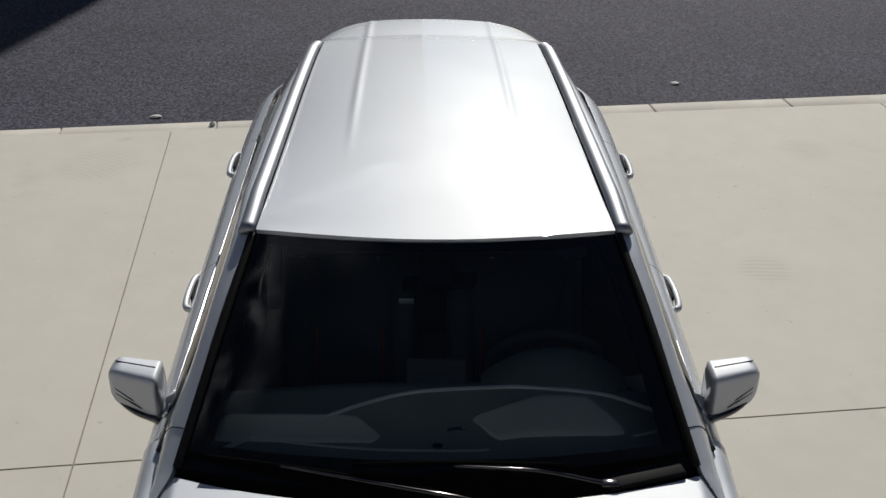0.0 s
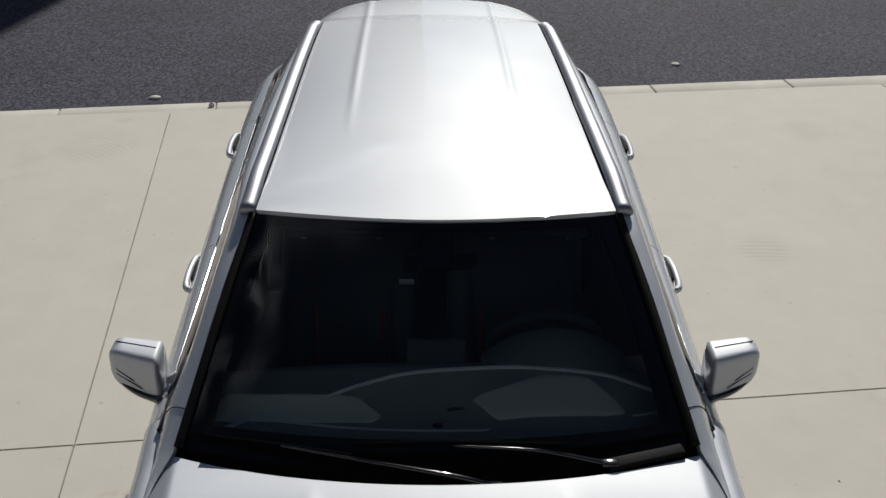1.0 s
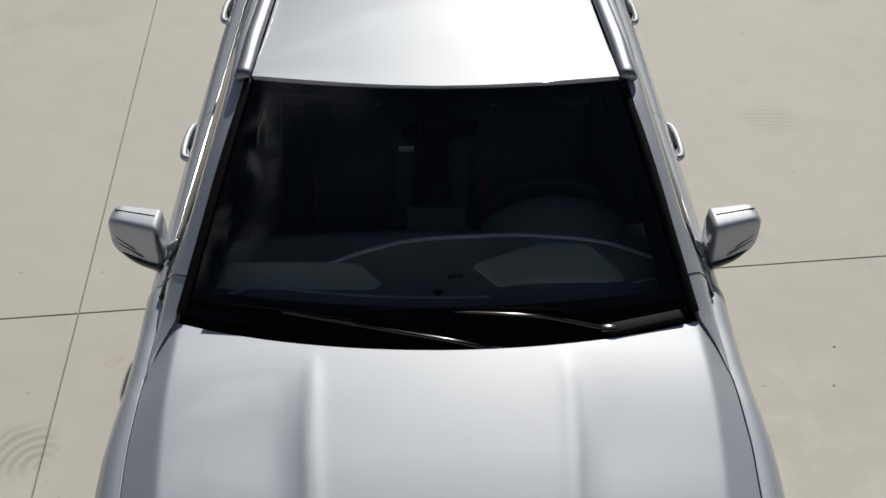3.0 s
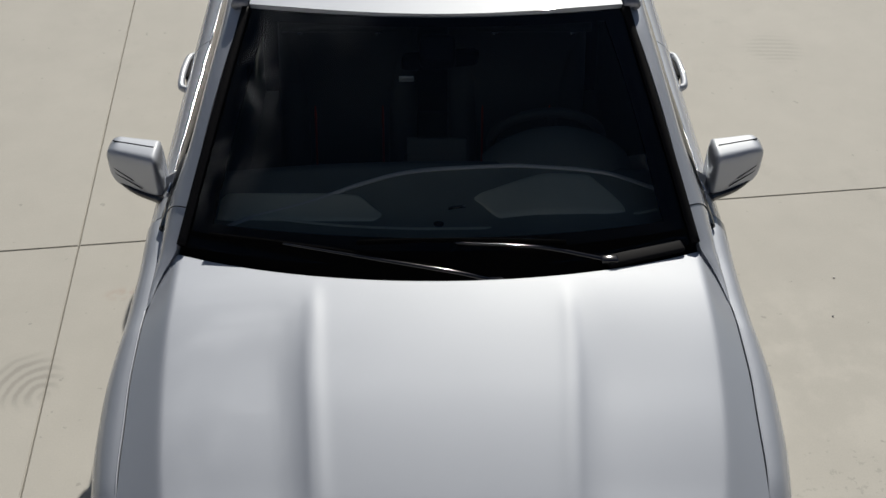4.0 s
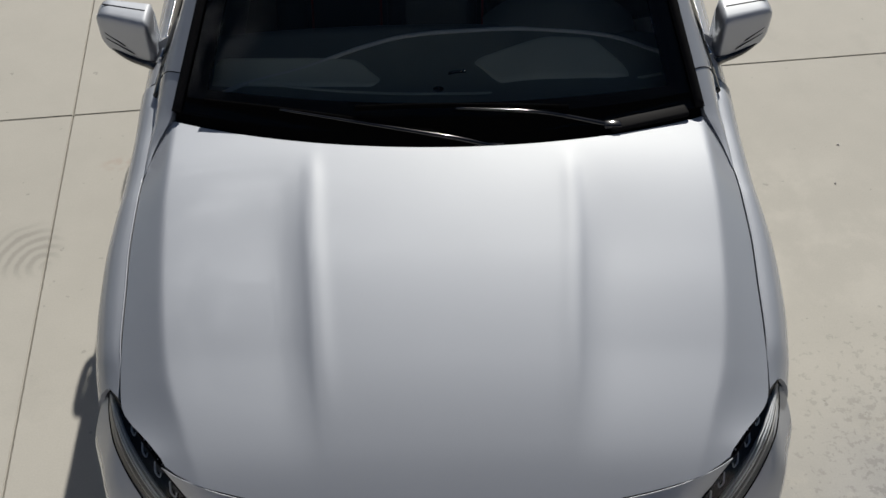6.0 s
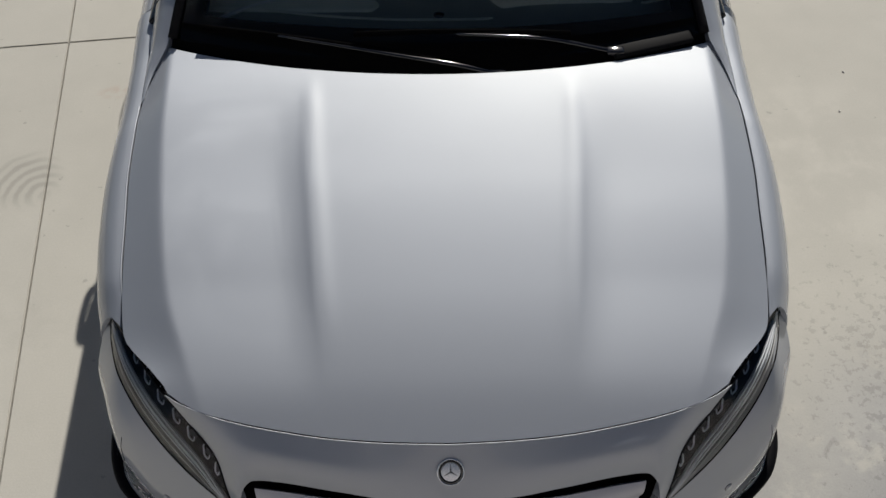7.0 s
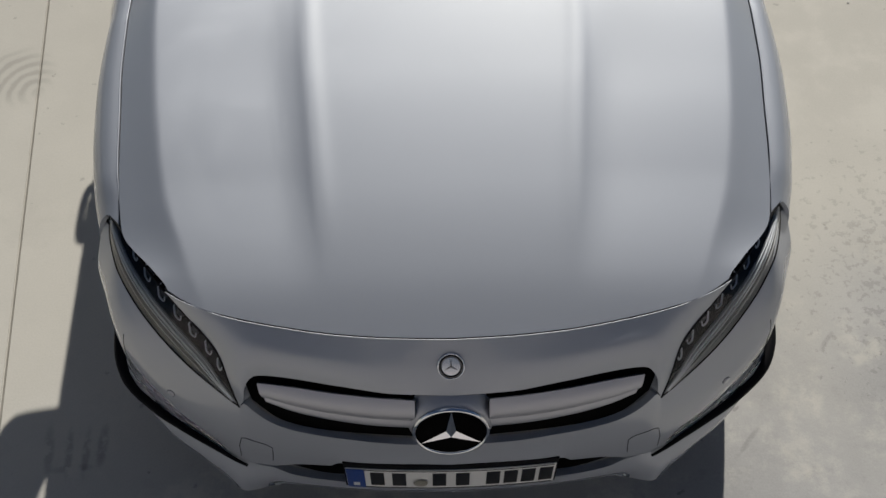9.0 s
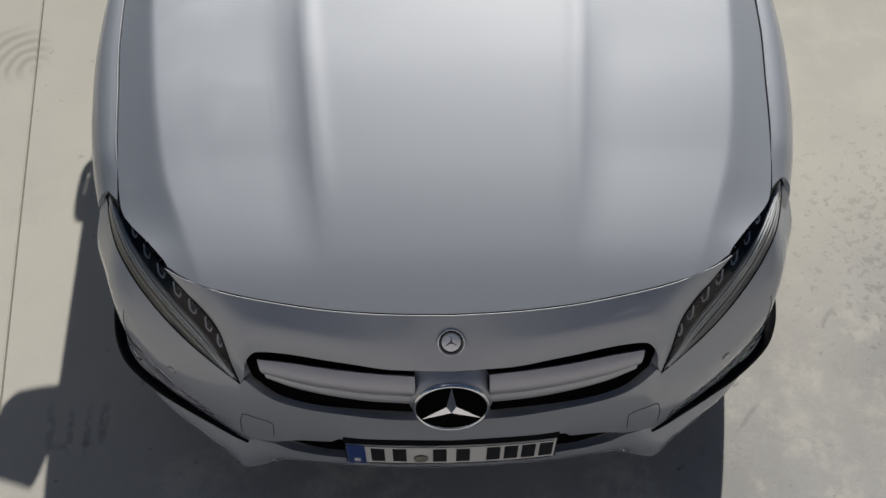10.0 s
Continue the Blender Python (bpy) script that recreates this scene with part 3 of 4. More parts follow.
for side in (-1, 1):
    fin = path3([(0.515, 0.063, 0.342), (0.54, 0.075, 0.345), (0.591, 0.104, 0.355), (0.669, 0.150, 0.370), (0.750, 0.204, 0.385), (0.835, 0.290, 0.405), (0.862, 0.36, 0.41), (0.874, 0.44, 0.41)])
    part("bumper_fin", tube([(side * (q[0] + 0.004), q[1] - 0.004, q[2] - 0.004) for q in (fin(i / 30) for i in range(31))], 0.017, 10, 0.8, taper=lambda t: 0.22 + 0.78 * min(1.0, 1.4 * t)), SATIN, car, "black fin in the bumper")

# small fittings let into the bumper


def seam(points, r=0.0018):
    """A thin dark joint that follows the front end."""
    return tube(points, r, 5)


def on_bumper(x, z, out=0.0):
    """A place on the skin of the bumper."""
    lo, hi = 0.0, 1.0
    for _ in range(30):
        u = (lo + hi) / 2
        a, b = bump_top(u), bump_bot(u)
        t = min(max((a[2] - z) / max(a[2] - b[2], 1e-4), 0), 1)
        lo, hi = (u, hi) if lerp(a[0], b[0], t) < x else (lo, u)
    p = bumper_point(u, t)
    return Vector((p[0], p[1] - out, p[2]))


for side in (-1, 1):
    at = on_bumper(0.672, 0.56)
    skin = (on_bumper(0.682, 0.56) - on_bumper(0.662, 0.56)).cross(on_bumper(0.672, 0.572) - on_bumper(0.672, 0.548)).normalized()
    if skin.y > 0:
        skin.negate()
    skin.x *= side
    ob = part("parking_sensor", lathe([(-0.003, 0.0005), (-0.003, 0.009), (0.004, 0.0105)], 20, "y"), SILVER, car, "round silver parking sensor")
    ob.matrix_basis = Matrix.Translation((side * at.x, at.y, at.z)) @ skin.to_track_quat("-Y", "Z").to_matrix().to_4x4()
    part("sensor_ring", lathe([(-0.0005, 0.0105), (-0.001, 0.0112), (0.003, 0.0116)], 20, "y"), BLACK, ob)
    loop = [(0.530, 0.372), (0.524, 0.44), (0.512, 0.487), (0.50, 0.495), (0.45, 0.487), (0.436, 0.475), (0.442, 0.42), (0.447, 0.385)]
    pts = []
    for a, b in zip(loop, loop[1:]):
        pts += [on_bumper(lerp(a[0], b[0], k / 4), lerp(a[1], b[1], k / 4), 0.0004) for k in range(4)]
    part("washer_cover_joint", seam([(side * p.x, p.y, p.z) for p in pts], 0.0010), BLACK, car, "thin joint round the headlamp washer cover")

    loop = [(0.766, 0.668), (0.774, 0.63), (0.777, 0.59), (0.774, 0.556), (0.764, 0.541), (0.744, 0.541)]
    pts = []
    for a, b in zip(loop, loop[1:]):
        pts += [on_bumper(lerp(a[0], b[0], k / 4), lerp(a[1], b[1], k / 4), 0.0003) for k in range(4)]
    part("corner_cover_joint", seam([(side * p.x, p.y, p.z) for p in pts], 0.0009), BLACK, car, "thin joint on the bumper corner")

# grille bars and badge
for side in (-1, 1):
    top = curve([(0.085, 0.708, 0.062), (0.18, 0.711, 0.070), (0.255, 0.717, 0.078), (0.36, 0.720, 0.096), (0.444, 0.714, 0.112)])
    mid = curve([(0.085, 0.652, 0.036), (0.18, 0.656, 0.043), (0.262, 0.662, 0.053), (0.36, 0.668, 0.073), (0.432, 0.672, 0.096)])
    bot = curve([(0.085, 0.610, 0.038), (0.18, 0.615, 0.044), (0.262, 0.624, 0.054), (0.36, 0.637, 0.074), (0.426, 0.652, 0.096)])
    bar = part("grille_bar", grid(mirrored(strip(top, mid, 40, 8, 0.010), side), (0, -1, 0.4)), SILVER, car, "satin silver winged grille bar", thick=0.012)
    part("lower_blade", grid(mirrored(strip(mid, bot, 40, 6, 0.007), side), (0, -1, 0.2)), SILVER, bar, thick=0.01)

badge = new("badge")
badge.parent = car
tagged(badge, "round chrome star badge in the grille")
badge.matrix_basis = pose(-0.003, 0.012, 0.636, -12, 0, 0)
boss = lathe([(0.075, 0.120), (0.050, 0.108), (0.028, 0.098), (0.012, 0.090), (0.008, 0.083)], 56, "y")
part("badge_housing", boss, SILVER, badge, "satin silver badge housing")
part("badge_disc", lathe([(0.010, 0.086), (0.004, 0.084), (0.003, 0.04), (0.003, 0.0005)], 56, "y"), VOID, badge, "black disc")
ring_pts = [(0.004 + 0.0065 * math.sin(q), 0.0855 + 0.0045 * math.cos(q)) for q in (2 * math.pi * k / 12 for k in range(13))]
part("badge_ring", lathe(ring_pts, 64, "y"), CHROME, badge, "chrome ring")


def star_arm(angle, length, wide, depth, y):
    """One pointed arm of a three-armed emblem with a ridge."""
    bm = bmesh.new()
    c, s = math.cos(angle), math.sin(angle)

    def at(a, b, d):
        return bm.verts.new((a * s + b * c, d, a * c - b * s))

    tip, l, r, o = at(length, 0, y), at(wide * 0.6, -wide, y), at(wide * 0.6, wide, y), at(-wide * 0.9, 0, y)
    ridge = at(0, 0, y - depth)
    for f in ((tip, l, ridge), (ridge, r, tip), (l, o, ridge), (o, r, ridge)):
        bm.faces.new(f)
    bmesh.ops.recalc_face_normals(bm, faces=bm.faces)
    return bm


for k in range(3):
    part("badge_arm", star_arm(2 * math.pi * k / 3, 0.081, 0.0115, 0.012, 0.0), CHROME, badge, "chrome emblem arm", smooth=False)

crest = new("bonnet_badge")
crest.parent = car
tagged(crest, "small round chrome badge on the nose")
crest.matrix_basis = pose(-0.002, 0.109, 0.785, -48, 0, 0)
part("crest_disc", lathe([(0.010, 0.030), (-0.002, 0.0295), (-0.003, 0.02), (-0.003, 0.0005)], 40, "y"), ALU, crest)
part("crest_band", lathe([(-0.0025, 0.0275), (-0.0045, 0.0270), (-0.0045, 0.0215), (-0.0025, 0.021)], 40, "y"), GLOSS, crest, "black enamel band")
part("crest_ring", lathe([(-0.002 + 0.003 * math.sin(q), 0.029 + 0.002 * math.cos(q)) for q in (2 * math.pi * k / 8 for k in range(9))], 40, "y"), CHROME, crest)
for k in range(3):
    part("crest_arm", star_arm(2 * math.pi * k / 3, 0.018, 0.0018, 0.003, -0.0035), GLOSS, crest, smooth=False)

# number plate with plain bars for its characters
plate = new("number_plate")
plate.parent = car
tagged(plate, "white number plate with dark bars and blue edge")
plate.matrix_basis = pose(-0.001, -0.004, 0.388, -2.5, 0, 0)


def bowed(x0, x1, z0, z1, y, thick, n=12):
    rows = []
    for z in (z0, z1):
        rows.append([(lerp(x0, x1, i / n), y + 0.19 * lerp(x0, x1, i / n) ** 2, z) for i in range(n + 1)])
    bm = grid(rows, (0, -1, 0))
    geo = bmesh.ops.extrude_face_region(bm, geom=bm.faces[:])
    for v in geo["geom"]:
        if isinstance(v, bmesh.types.BMVert):
            v.co.y -= thick
    bmesh.ops.recalc_face_normals(bm, faces=bm.faces)
    return bm


part("plate_carrier", bowed(-0.265, 0.265, -0.062, 0.080, 0.004, 0.006), BLACK, plate, "black plate carrier", smooth=False)
part("plate_sheet", bowed(-0.26, 0.26, -0.055, 0.055, -0.003, 0.002), WHITE, plate, smooth=False)
part("plate_border", bowed(-0.255, 0.255, -0.052, -0.050, -0.006, 0.001), INK, plate, smooth=False)
part("plate_border", bowed(-0.255, 0.255, 0.050, 0.052, -0.006, 0.001), INK, plate, smooth=False)
part("country_strip", bowed(-0.259, -0.214, -0.0545, 0.0545, -0.006, 0.0012, 3), BLUE, plate, "blue strip", smooth=False)
part("country_mark", bowed(-0.244, -0.228, -0.040, -0.022, -0.0075, 0.001, 2), WHITE, plate, smooth=False)
for x0 in (-0.200, -0.146, -0.046, 0.012, 0.088, 0.132, 0.176, 0.220):
    part("plate_bar", bowed(x0, x0 + 0.034, -0.0375, 0.0375, -0.0055, 0.0012, 3), INK, plate, smooth=False)
part("plate_seal", lathe([(-0.006, 0.0005), (-0.0062, 0.017), (-0.004, 0.018)], 24, "y"), SEAL, plate, "round registration seal").location = (-0.076, -0.003, -0.015)

# headlamps
for side in (-1, 1):
    lamp = new("headlamp")
    lamp.parent = car
    tagged(lamp, "slim swept-back clear headlamp")

    def lamp_rows(depth, n=44, m=10, a=0.0, b=1.0, bulge=0.0):
        rows = []
        for i in range(m + 1):
            t = lerp(a, b, i / m)
            row = []
            for j in range(n + 1):
                p = lerp(lamp_in(j / n), lamp_out(j / n), t)
                nrm = np.array((0.45, -0.65, 0.6))
                w = math.sin(math.pi * min(max(j / n, 0.0), 1.0))
                row.append(tuple(p + nrm * (bulge * math.sin(math.pi * t) - depth) * min(1, 3 * w)))
            rows.append(row)
        return rows

    part("lens", grid(mirrored(lamp_rows(0.0, bulge=0.012), side), (side * 0.4, -0.6, 0.6)), CLEAR, lamp, "clear lens").visible_shadow = False
    part("housing", grid(mirrored(lamp_rows(0.035), side), (side * 0.4, -0.6, 0.6)), BLACK, lamp, "black inner housing")
    # light guides, smoked lower body and the row of reflector cups
    inward = np.array((0.45, -0.65, 0.6))

    def in_lamp(j, t, depth):
        return lerp(lamp_in(j), lamp_out(j), t) - inward * depth * min(1, 3 * math.sin(math.pi * j))

    for t, thin, mat in ((0.46, 0.0020, GUIDE), (0.57, 0.0032, GUIDE), (0.67, 0.0020, GUIDE), (0.80, 0.0020, LAMPGREY)):
        run = [in_lamp(lerp(0.03, 0.96, k / 40), t, -0.001) for k in range(41)]
        part("light_guide", tube([(side * q[0], q[1], q[2]) for q in run], thin, 6), mat, lamp, "bright thin light guide")
    part("bezel", grid(mirrored(lamp_rows(0.012, m=6, a=0.44, b=0.68, bulge=0.010), side), (side * 0.4, -0.6, 0.6)), LAMPGREY, lamp, "pale grey inner bezel", thick=0.003)
    part("lower_body", grid(mirrored(lamp_rows(0.014, m=4, a=0.68, b=1.0), side), (side * 0.4, -0.6, 0.6)), SMOKE, lamp, "smoked grey lower lamp body", thick=0.003)
    for j in (0.13, 0.22, 0.32, 0.42, 0.52, 0.61, 0.70, 0.78):
        size = 1.0 - 0.55 * abs(j - 0.36)
        path = path3([in_lamp(j - 0.030 * size, 0.10, 0.018), in_lamp(j - 0.020 * size, 0.30, 0.022), in_lamp(j + 0.010, 0.40, 0.020), in_lamp(j + 0.045 * size, 0.38, 0.018), in_lamp(j + 0.030 * size, 0.26, 0.016)])
        bm = tube([(side * q[0], q[1], q[2]) for q in (path(k / 14) for k in range(15))], 0.0026, 6, taper=lambda v: 1.0 - 0.4 * abs(2 * v - 1))
        cup = part("reflector", bm, GUIDE, lamp, "bright curved rim of a reflector cup")
        q = in_lamp(j + 0.012, 0.25, 0.026)
        bm = lathe([(0.010, 0.003), (0.004, 0.009), (-0.003, 0.012)], 12, "y")
        bmesh.ops.transform(bm, matrix=pose(side * q[0], q[1], q[2], -35, 0, side * 32), verts=bm.verts)
        part("reflector_bowl", bm, SMOKE, cup, "smoked reflector bowl")
    gap = [lamp_in(i / 40) for i in range(41)]
    part("lamp_seal", tube([(side * q[0], q[1], q[2]) for q in gap], 0.003, 6), BLACK, lamp, "black rubber seal")
    gap = [lamp_out(i / 40) for i in range(41)]
    part("lamp_seal", tube([(side * q[0], q[1], q[2]) for q in gap], 0.0018, 6), BLACK, lamp, "black rubber seal")

# wings
wing_in = pc([0.50, 0.55, 0.62, 0.73, 0.90, 1.03, 1.10, 1.20, 1.27, 1.33, 1.40, 1.47], [0.773, 0.779, 0.787, 0.793, 0.803, 0.803, 0.802, 0.804, 0.805, 0.805, 0.805, 0.808])
wing_rise = pc([1.05, 1.11, 1.20, 1.285, 1.35, 1.41, 1.47], [0.950, 0.951, 0.958, 0.964, 0.972, 0.978, 0.978])
wing_w = pc([0.47, 0.50, 0.60, 0.75, 0.90, 1.1, 1.3, 1.5], [0.847, 0.852, 0.873, 0.889, 0.892, 0.884, 0.880, 0.886])
wing_zw = pc([0.47, 0.50, 0.60, 0.75, 0.90, 1.1, 1.3, 1.5], [0.695, 0.70, 0.725, 0.765, 0.795, 0.805, 0.835, 0.87])
ARCH_Y, ARCH_R, WHEEL_R = 0.865, 0.385, 0.345


def arch_z(y, centre):
    d = abs(y - centre)
    return 0.345 + math.sqrt(max(ARCH_R ** 2 - d * d, 0)) if d < ARCH_R else 0.24


def side_rows(y0, y1, inner, wide, zw, n, centre, full=0.95):
    """Body side: rolls from an inner edge over the shoulder and down to the sill or the wheel arch."""
    rows = []
    for i in range(n + 1):
        y = lerp(y0, y1, i / n)
        ix, iz = inner(y)
        w, z0 = wide(y), zw(y)
        row = []
        for k in range(11):
            q = math.pi / 2 * k / 10
            row.append((lerp(ix, w, math.sin(q) ** full), y, lerp(z0, iz, math.cos(q) ** full)))
        zb = min(arch_z(y, centre), z0 - 0.03)
        for k in range(1, 9):
            t = k / 8
            z = lerp(z0, zb, t)
            row.append((w - 0.035 * ((z0 - z) / 0.6) ** 1.5, y, z))
        row.append((row[-1][0] - 0.03, y, row[-1][2] + 0.004))
        rows.append(row)
    return rows


def wing_inner(y):
    x = wing_in(y)
    if y > 1.03:
        return x, lerp(bonnet_z(bon_half(1.03) - 0.004, 1.03) - 0.003, wing_rise(y), smooth(1.03, 1.12, y))
    return x, bonnet_z(min(x, bon_half(y)) - 0.004, y) - 0.003 - 0.012 * smooth(0.60, 0.49, y)


def wing_rows():
    """The wing, whose front edge slants along the lamp."""
    rows = []
    for r in side_rows(0.508, 1.468, wing_inner, wing_w, wing_zw, 60, ARCH_Y):
        out = []
        for x, y, z in r:
            near = min(max((0.806 - x) / 0.034, 0.0), 1.0) * smooth(0.66, 0.508, y)
            out.append((x, y - 0.052 * near, z - 0.012 * near))
        rows.append(out)
    return rows


for side in (-1, 1):
    edge = [(side * (wing_inner(y)[0] + 0.002), y, wing_inner(y)[1] + 0.001) for y in (lerp(0.53, 1.10, k / 40) for k in range(41))]
    part("wing_lip", tube(edge, 0.0022, 6), PAINT, car, "rolled bright edge of the front wing")
    part("front_wing", grid(mirrored(wing_rows(), side), (side, 0, 0.6)), PAINT, car, "silver front wing", thick=0.012)

# doors, rear quarter
belt = path3([(0.822, 1.40, 0.975), (0.818, 1.70, 0.985), (0.816, 2.15, 0.998), (0.817, 2.6, 1.01), (0.818, 3.2, 1.03), (0.812, 3.7, 1.055), (0.80, 4.12, 1.08)])
belt_y = pc([belt(i / 40)[1] for i in range(41)], [i / 40 for i in range(41)])
door_w = pc([1.4, 1.8, 2.6, 3.3, 3.7, 4.0, 4.2, 4.36], [0.888, 0.895, 0.906, 0.911, 0.912, 0.908, 0.890, 0.83])
door_zw = pc([1.4, 1.8, 2.6, 3.3, 3.7, 4.1, 4.36], [0.86, 0.885, 0.925, 0.955, 0.965, 0.97, 0.97])
REAR_ARCH = 3.565


def door_inner(y):
    p = belt(belt_y(y))
    return p[0] + 0.004 - 0.06 * smooth(4.1, 4.36, y), p[2]


def handle(parent, side, y, z):
    x = side * (door_w(y) - 0.012)
    pts = [(x, y - 0.115, z - 0.006), (x + side * 0.020, y - 0.105, z - 0.004), (x + side * 0.028, y - 0.06, z), (x + side * 0.030, y, z + 0.002), (x + side * 0.028, y + 0.06, z + 0.003), (x + side * 0.020, y + 0.105, z + 0.002), (x, y + 0.115, z)]
    c = path3(pts)
    part("door_handle", tube([tuple(c(i / 24)) for i in range(25)], 0.013, 10, 1.0), PAINT, parent, "silver loop door handle")
    # the recess is not modelled: a black block gives its shade
    part("handle_cup", box((0.012, 0.13, 0.045), 0.005, 2, Matrix.Translation((x + side * 0.006, y, z - 0.004))), BLACK, parent, "black block standing for the shaded recess behind the handle")


side_top = path3([(0.79, 1.40, 1.01), (0.735, 1.62, 1.145), (0.688, 1.82, 1.275), (0.655, 2.0, 1.365), (0.66, 2.3, 1.388), (0.657, 2.7, 1.395), (0.645, 3.2, 1.388), (0.612, 3.8, 1.36), (0.590, 4.08, 1.335)])
top_y = pc([side_top(i / 60)[1] for i in range(61)], [i / 60 for i in range(61)])


def window_rows(y0, y1, n):
    rows = []
    for i in range(n + 1):
        y = lerp(y0, y1, i / n)
        a, b = side_top(top_y(y)), belt(belt_y(y))
        rows.append([(lerp(a[0], b[0], t) - 0.012 + 0.022 * math.sin(math.pi * t), y, lerp(a[2], b[2], t)) for t in (k / 8 for k in range(9))])
    return rows


for side in (-1, 1):
    for name, y0, y1, wy0, wy1, hy, hz in (("front_door", 1.474, 2.470, 1.50, 2.44, 2.39, 0.925), ("rear_door", 2.476, 3.580, 2.50, 3.56, 3.45, 0.975)):
        door = part(name, grid(mirrored(side_rows(y0, y1, door_inner, door_w, door_zw, 24, REAR_ARCH, 1.4), side), (side, 0, 0.4)), PAINT, car, "silver car door", thick=0.012)
        handle(door, side, hy if name == "front_door" else 3.45, hz)
        pane = part("window", grid(mirrored(window_rows(wy0, wy1, 20), side), (side, 0, 0.4)), TINT, door, "dark tinted side window")
        strip_pts = [belt(belt_y(lerp(max(y0, 1.58), y1, i / 20))) for i in range(21)]
        part("belt_trim", tube([(side * (q[0] + 0.004), q[1], q[2] + 0.004) for q in strip_pts], 0.005, 8, 1.0), CHROME, door, "bright chrome window trim")
        seal = [belt(belt_y(lerp(max(y0, 1.60), y1, i / 20))) for i in range(21)]
        part("window_seal", tube([(side * (q[0] - 0.010), q[1], q[2] + 0.008) for q in seal], 0.008, 6), BLACK, door, "black window seal")
    part("sail_panel", grid(mirrored(window_rows(1.405, 1.515, 5), side), (side, 0, 0.4)), GLOSS, car, "black triangular panel before the window", thick=0.01)
    quarter = part("rear_quarter", grid(mirrored(side_rows(3.586, 4.36, door_inner, door_w, door_zw, 40, REAR_ARCH, 1.4), side), (side, 0.2, 0.4)), PAINT, car, "silver rear quarter panel", thick=0.012)
    part("quarter_window", grid(mirrored(window_rows(3.59, 4.06, 16), side), (side, 0, 0.4)), TINT, quarter, "dark tinted quarter window")
    strip_pts = [belt(belt_y(lerp(3.59, 3.95, i / 20))) for i in range(21)]
    part("belt_trim", tube([(side * (q[0] + 0.004), q[1], q[2] + 0.004) for q in strip_pts], 0.005, 8, taper=lambda t: 1 - 0.5 * t), CHROME, quarter, "bright chrome window trim")
    lens = [[(side * (door_w(y) + 0.004 - 0.07 * k), y + 0.012, 1.045 - 0.075 * (1 - k) ** 2) for k in (0, 0.35, 0.7, 1.0)] for y in (4.14, 4.20, 4.26, 4.33, 4.37)]
    part("tail_lamp", grid(lens, (side, 0.2, 0.6)), TAIL, car, "red tail lamp wrapping the corner", thick=0.03)

# roof side frame: windscreen pillar, cant rail and rear pillar
gutter = path3([(0.738, 1.265, 1.022), (0.695, 1.44, 1.128), (0.652, 1.62, 1.235), (0.608, 1.80, 1.335), (0.570, 1.962, 1.415), (0.557, 2.2, 1.432), (0.545, 2.6, 1.440), (0.534, 3.14, 1.438), (0.514, 3.855, 1.418), (0.498, 4.08, 1.395)])
frame_out = path3([(0.802, 1.285, 0.968), (0.797, 1.41, 1.012), (0.742, 1.60, 1.135), (0.702, 1.775, 1.25), (0.672, 1.93, 1.335), (0.660, 2.06, 1.378), (0.665, 2.3, 1.392), (0.662, 2.7, 1.398), (0.650, 3.2, 1.391), (0.617, 3.8, 1.363), (0.596, 4.10, 1.335)])
frame_in = path3([(0.738, 1.265, 1.022), (0.703, 1.44, 1.128), (0.668, 1.62, 1.237), (0.629, 1.80, 1.335), (0.596, 1.962, 1.405), (0.597, 2.2, 1.420), (0.588, 2.6, 1.428), (0.577, 3.14, 1.426), (0.553, 3.855, 1.400), (0.530, 4.08, 1.370)])
gut_u = pc([gutter(i / 60)[1] for i in range(61)], [i / 60 for i in range(61)])


def gut(y):
    return gutter(gut_u(y))


foot_in = path3([(0.797, 1.11, 0.958), (0.776, 1.19, 0.982), tuple(frame_in(0))])
foot_out = path3([(0.801, 1.11, 0.953), (0.803, 1.20, 0.962), tuple(frame_out(0))])
for side in (-1, 1):
    rows = []
    for i in range(-12, 81):
        a, b = (frame_in(i / 80), frame_out(i / 80)) if i >= 0 else (foot_in(1 + i / 12), foot_out(1 + i / 12))
        row = []
        for k in range(9):
            t = k / 8
            p = lerp(a, b, t) + np.array((0.4, 0, 0.9)) * 0.016 * min(1, 1 + i / 12) * math.sin(math.pi * t)
            row.append((side * p[0], p[1], p[2]))
        rows.append(row)
    part("side_frame", grid(rows, (side, 0, 1)), PAINT, car, "silver windscreen pillar and roof side frame", thick=0.02)

for side in (-1, 1):
    a, b = frame_in(0.045), frame_out(0.055)
    pts = [lerp(a, b, k / 10) + np.array((0.4, 0, 0.9)) * (0.016 * math.sin(math.pi * k / 10) + 0.0005) for k in range(11)]
    part("pillar_joint", tube([(side * p[0], p[1], p[2]) for p in pts], 0.0016, 5), BLACK, car, "thin joint at the pillar foot")

# roof
roof_c = pc([1.80, 1.90, 2.2, 2.5, 2.8, 3.2, 3.8, 4.0, 4.3], [1.434, 1.446, 1.476, 1.494, 1.500, 1.492, 1.454, 1.434, 1.402])


def roof_z(x, y):
    a = abs(x)
    g = gut(min(max(y, 1.962), 4.05))
    edge = g[2] + 0.008
    z = lerp(roof_c(y), min(edge, roof_c(y)), (a / g[0]) ** 2)
    fade = smooth(2.3, 3.1, y)
    return z + 0.0035 * fade * math.exp(-((a - 0.308) / 0.016) ** 2)


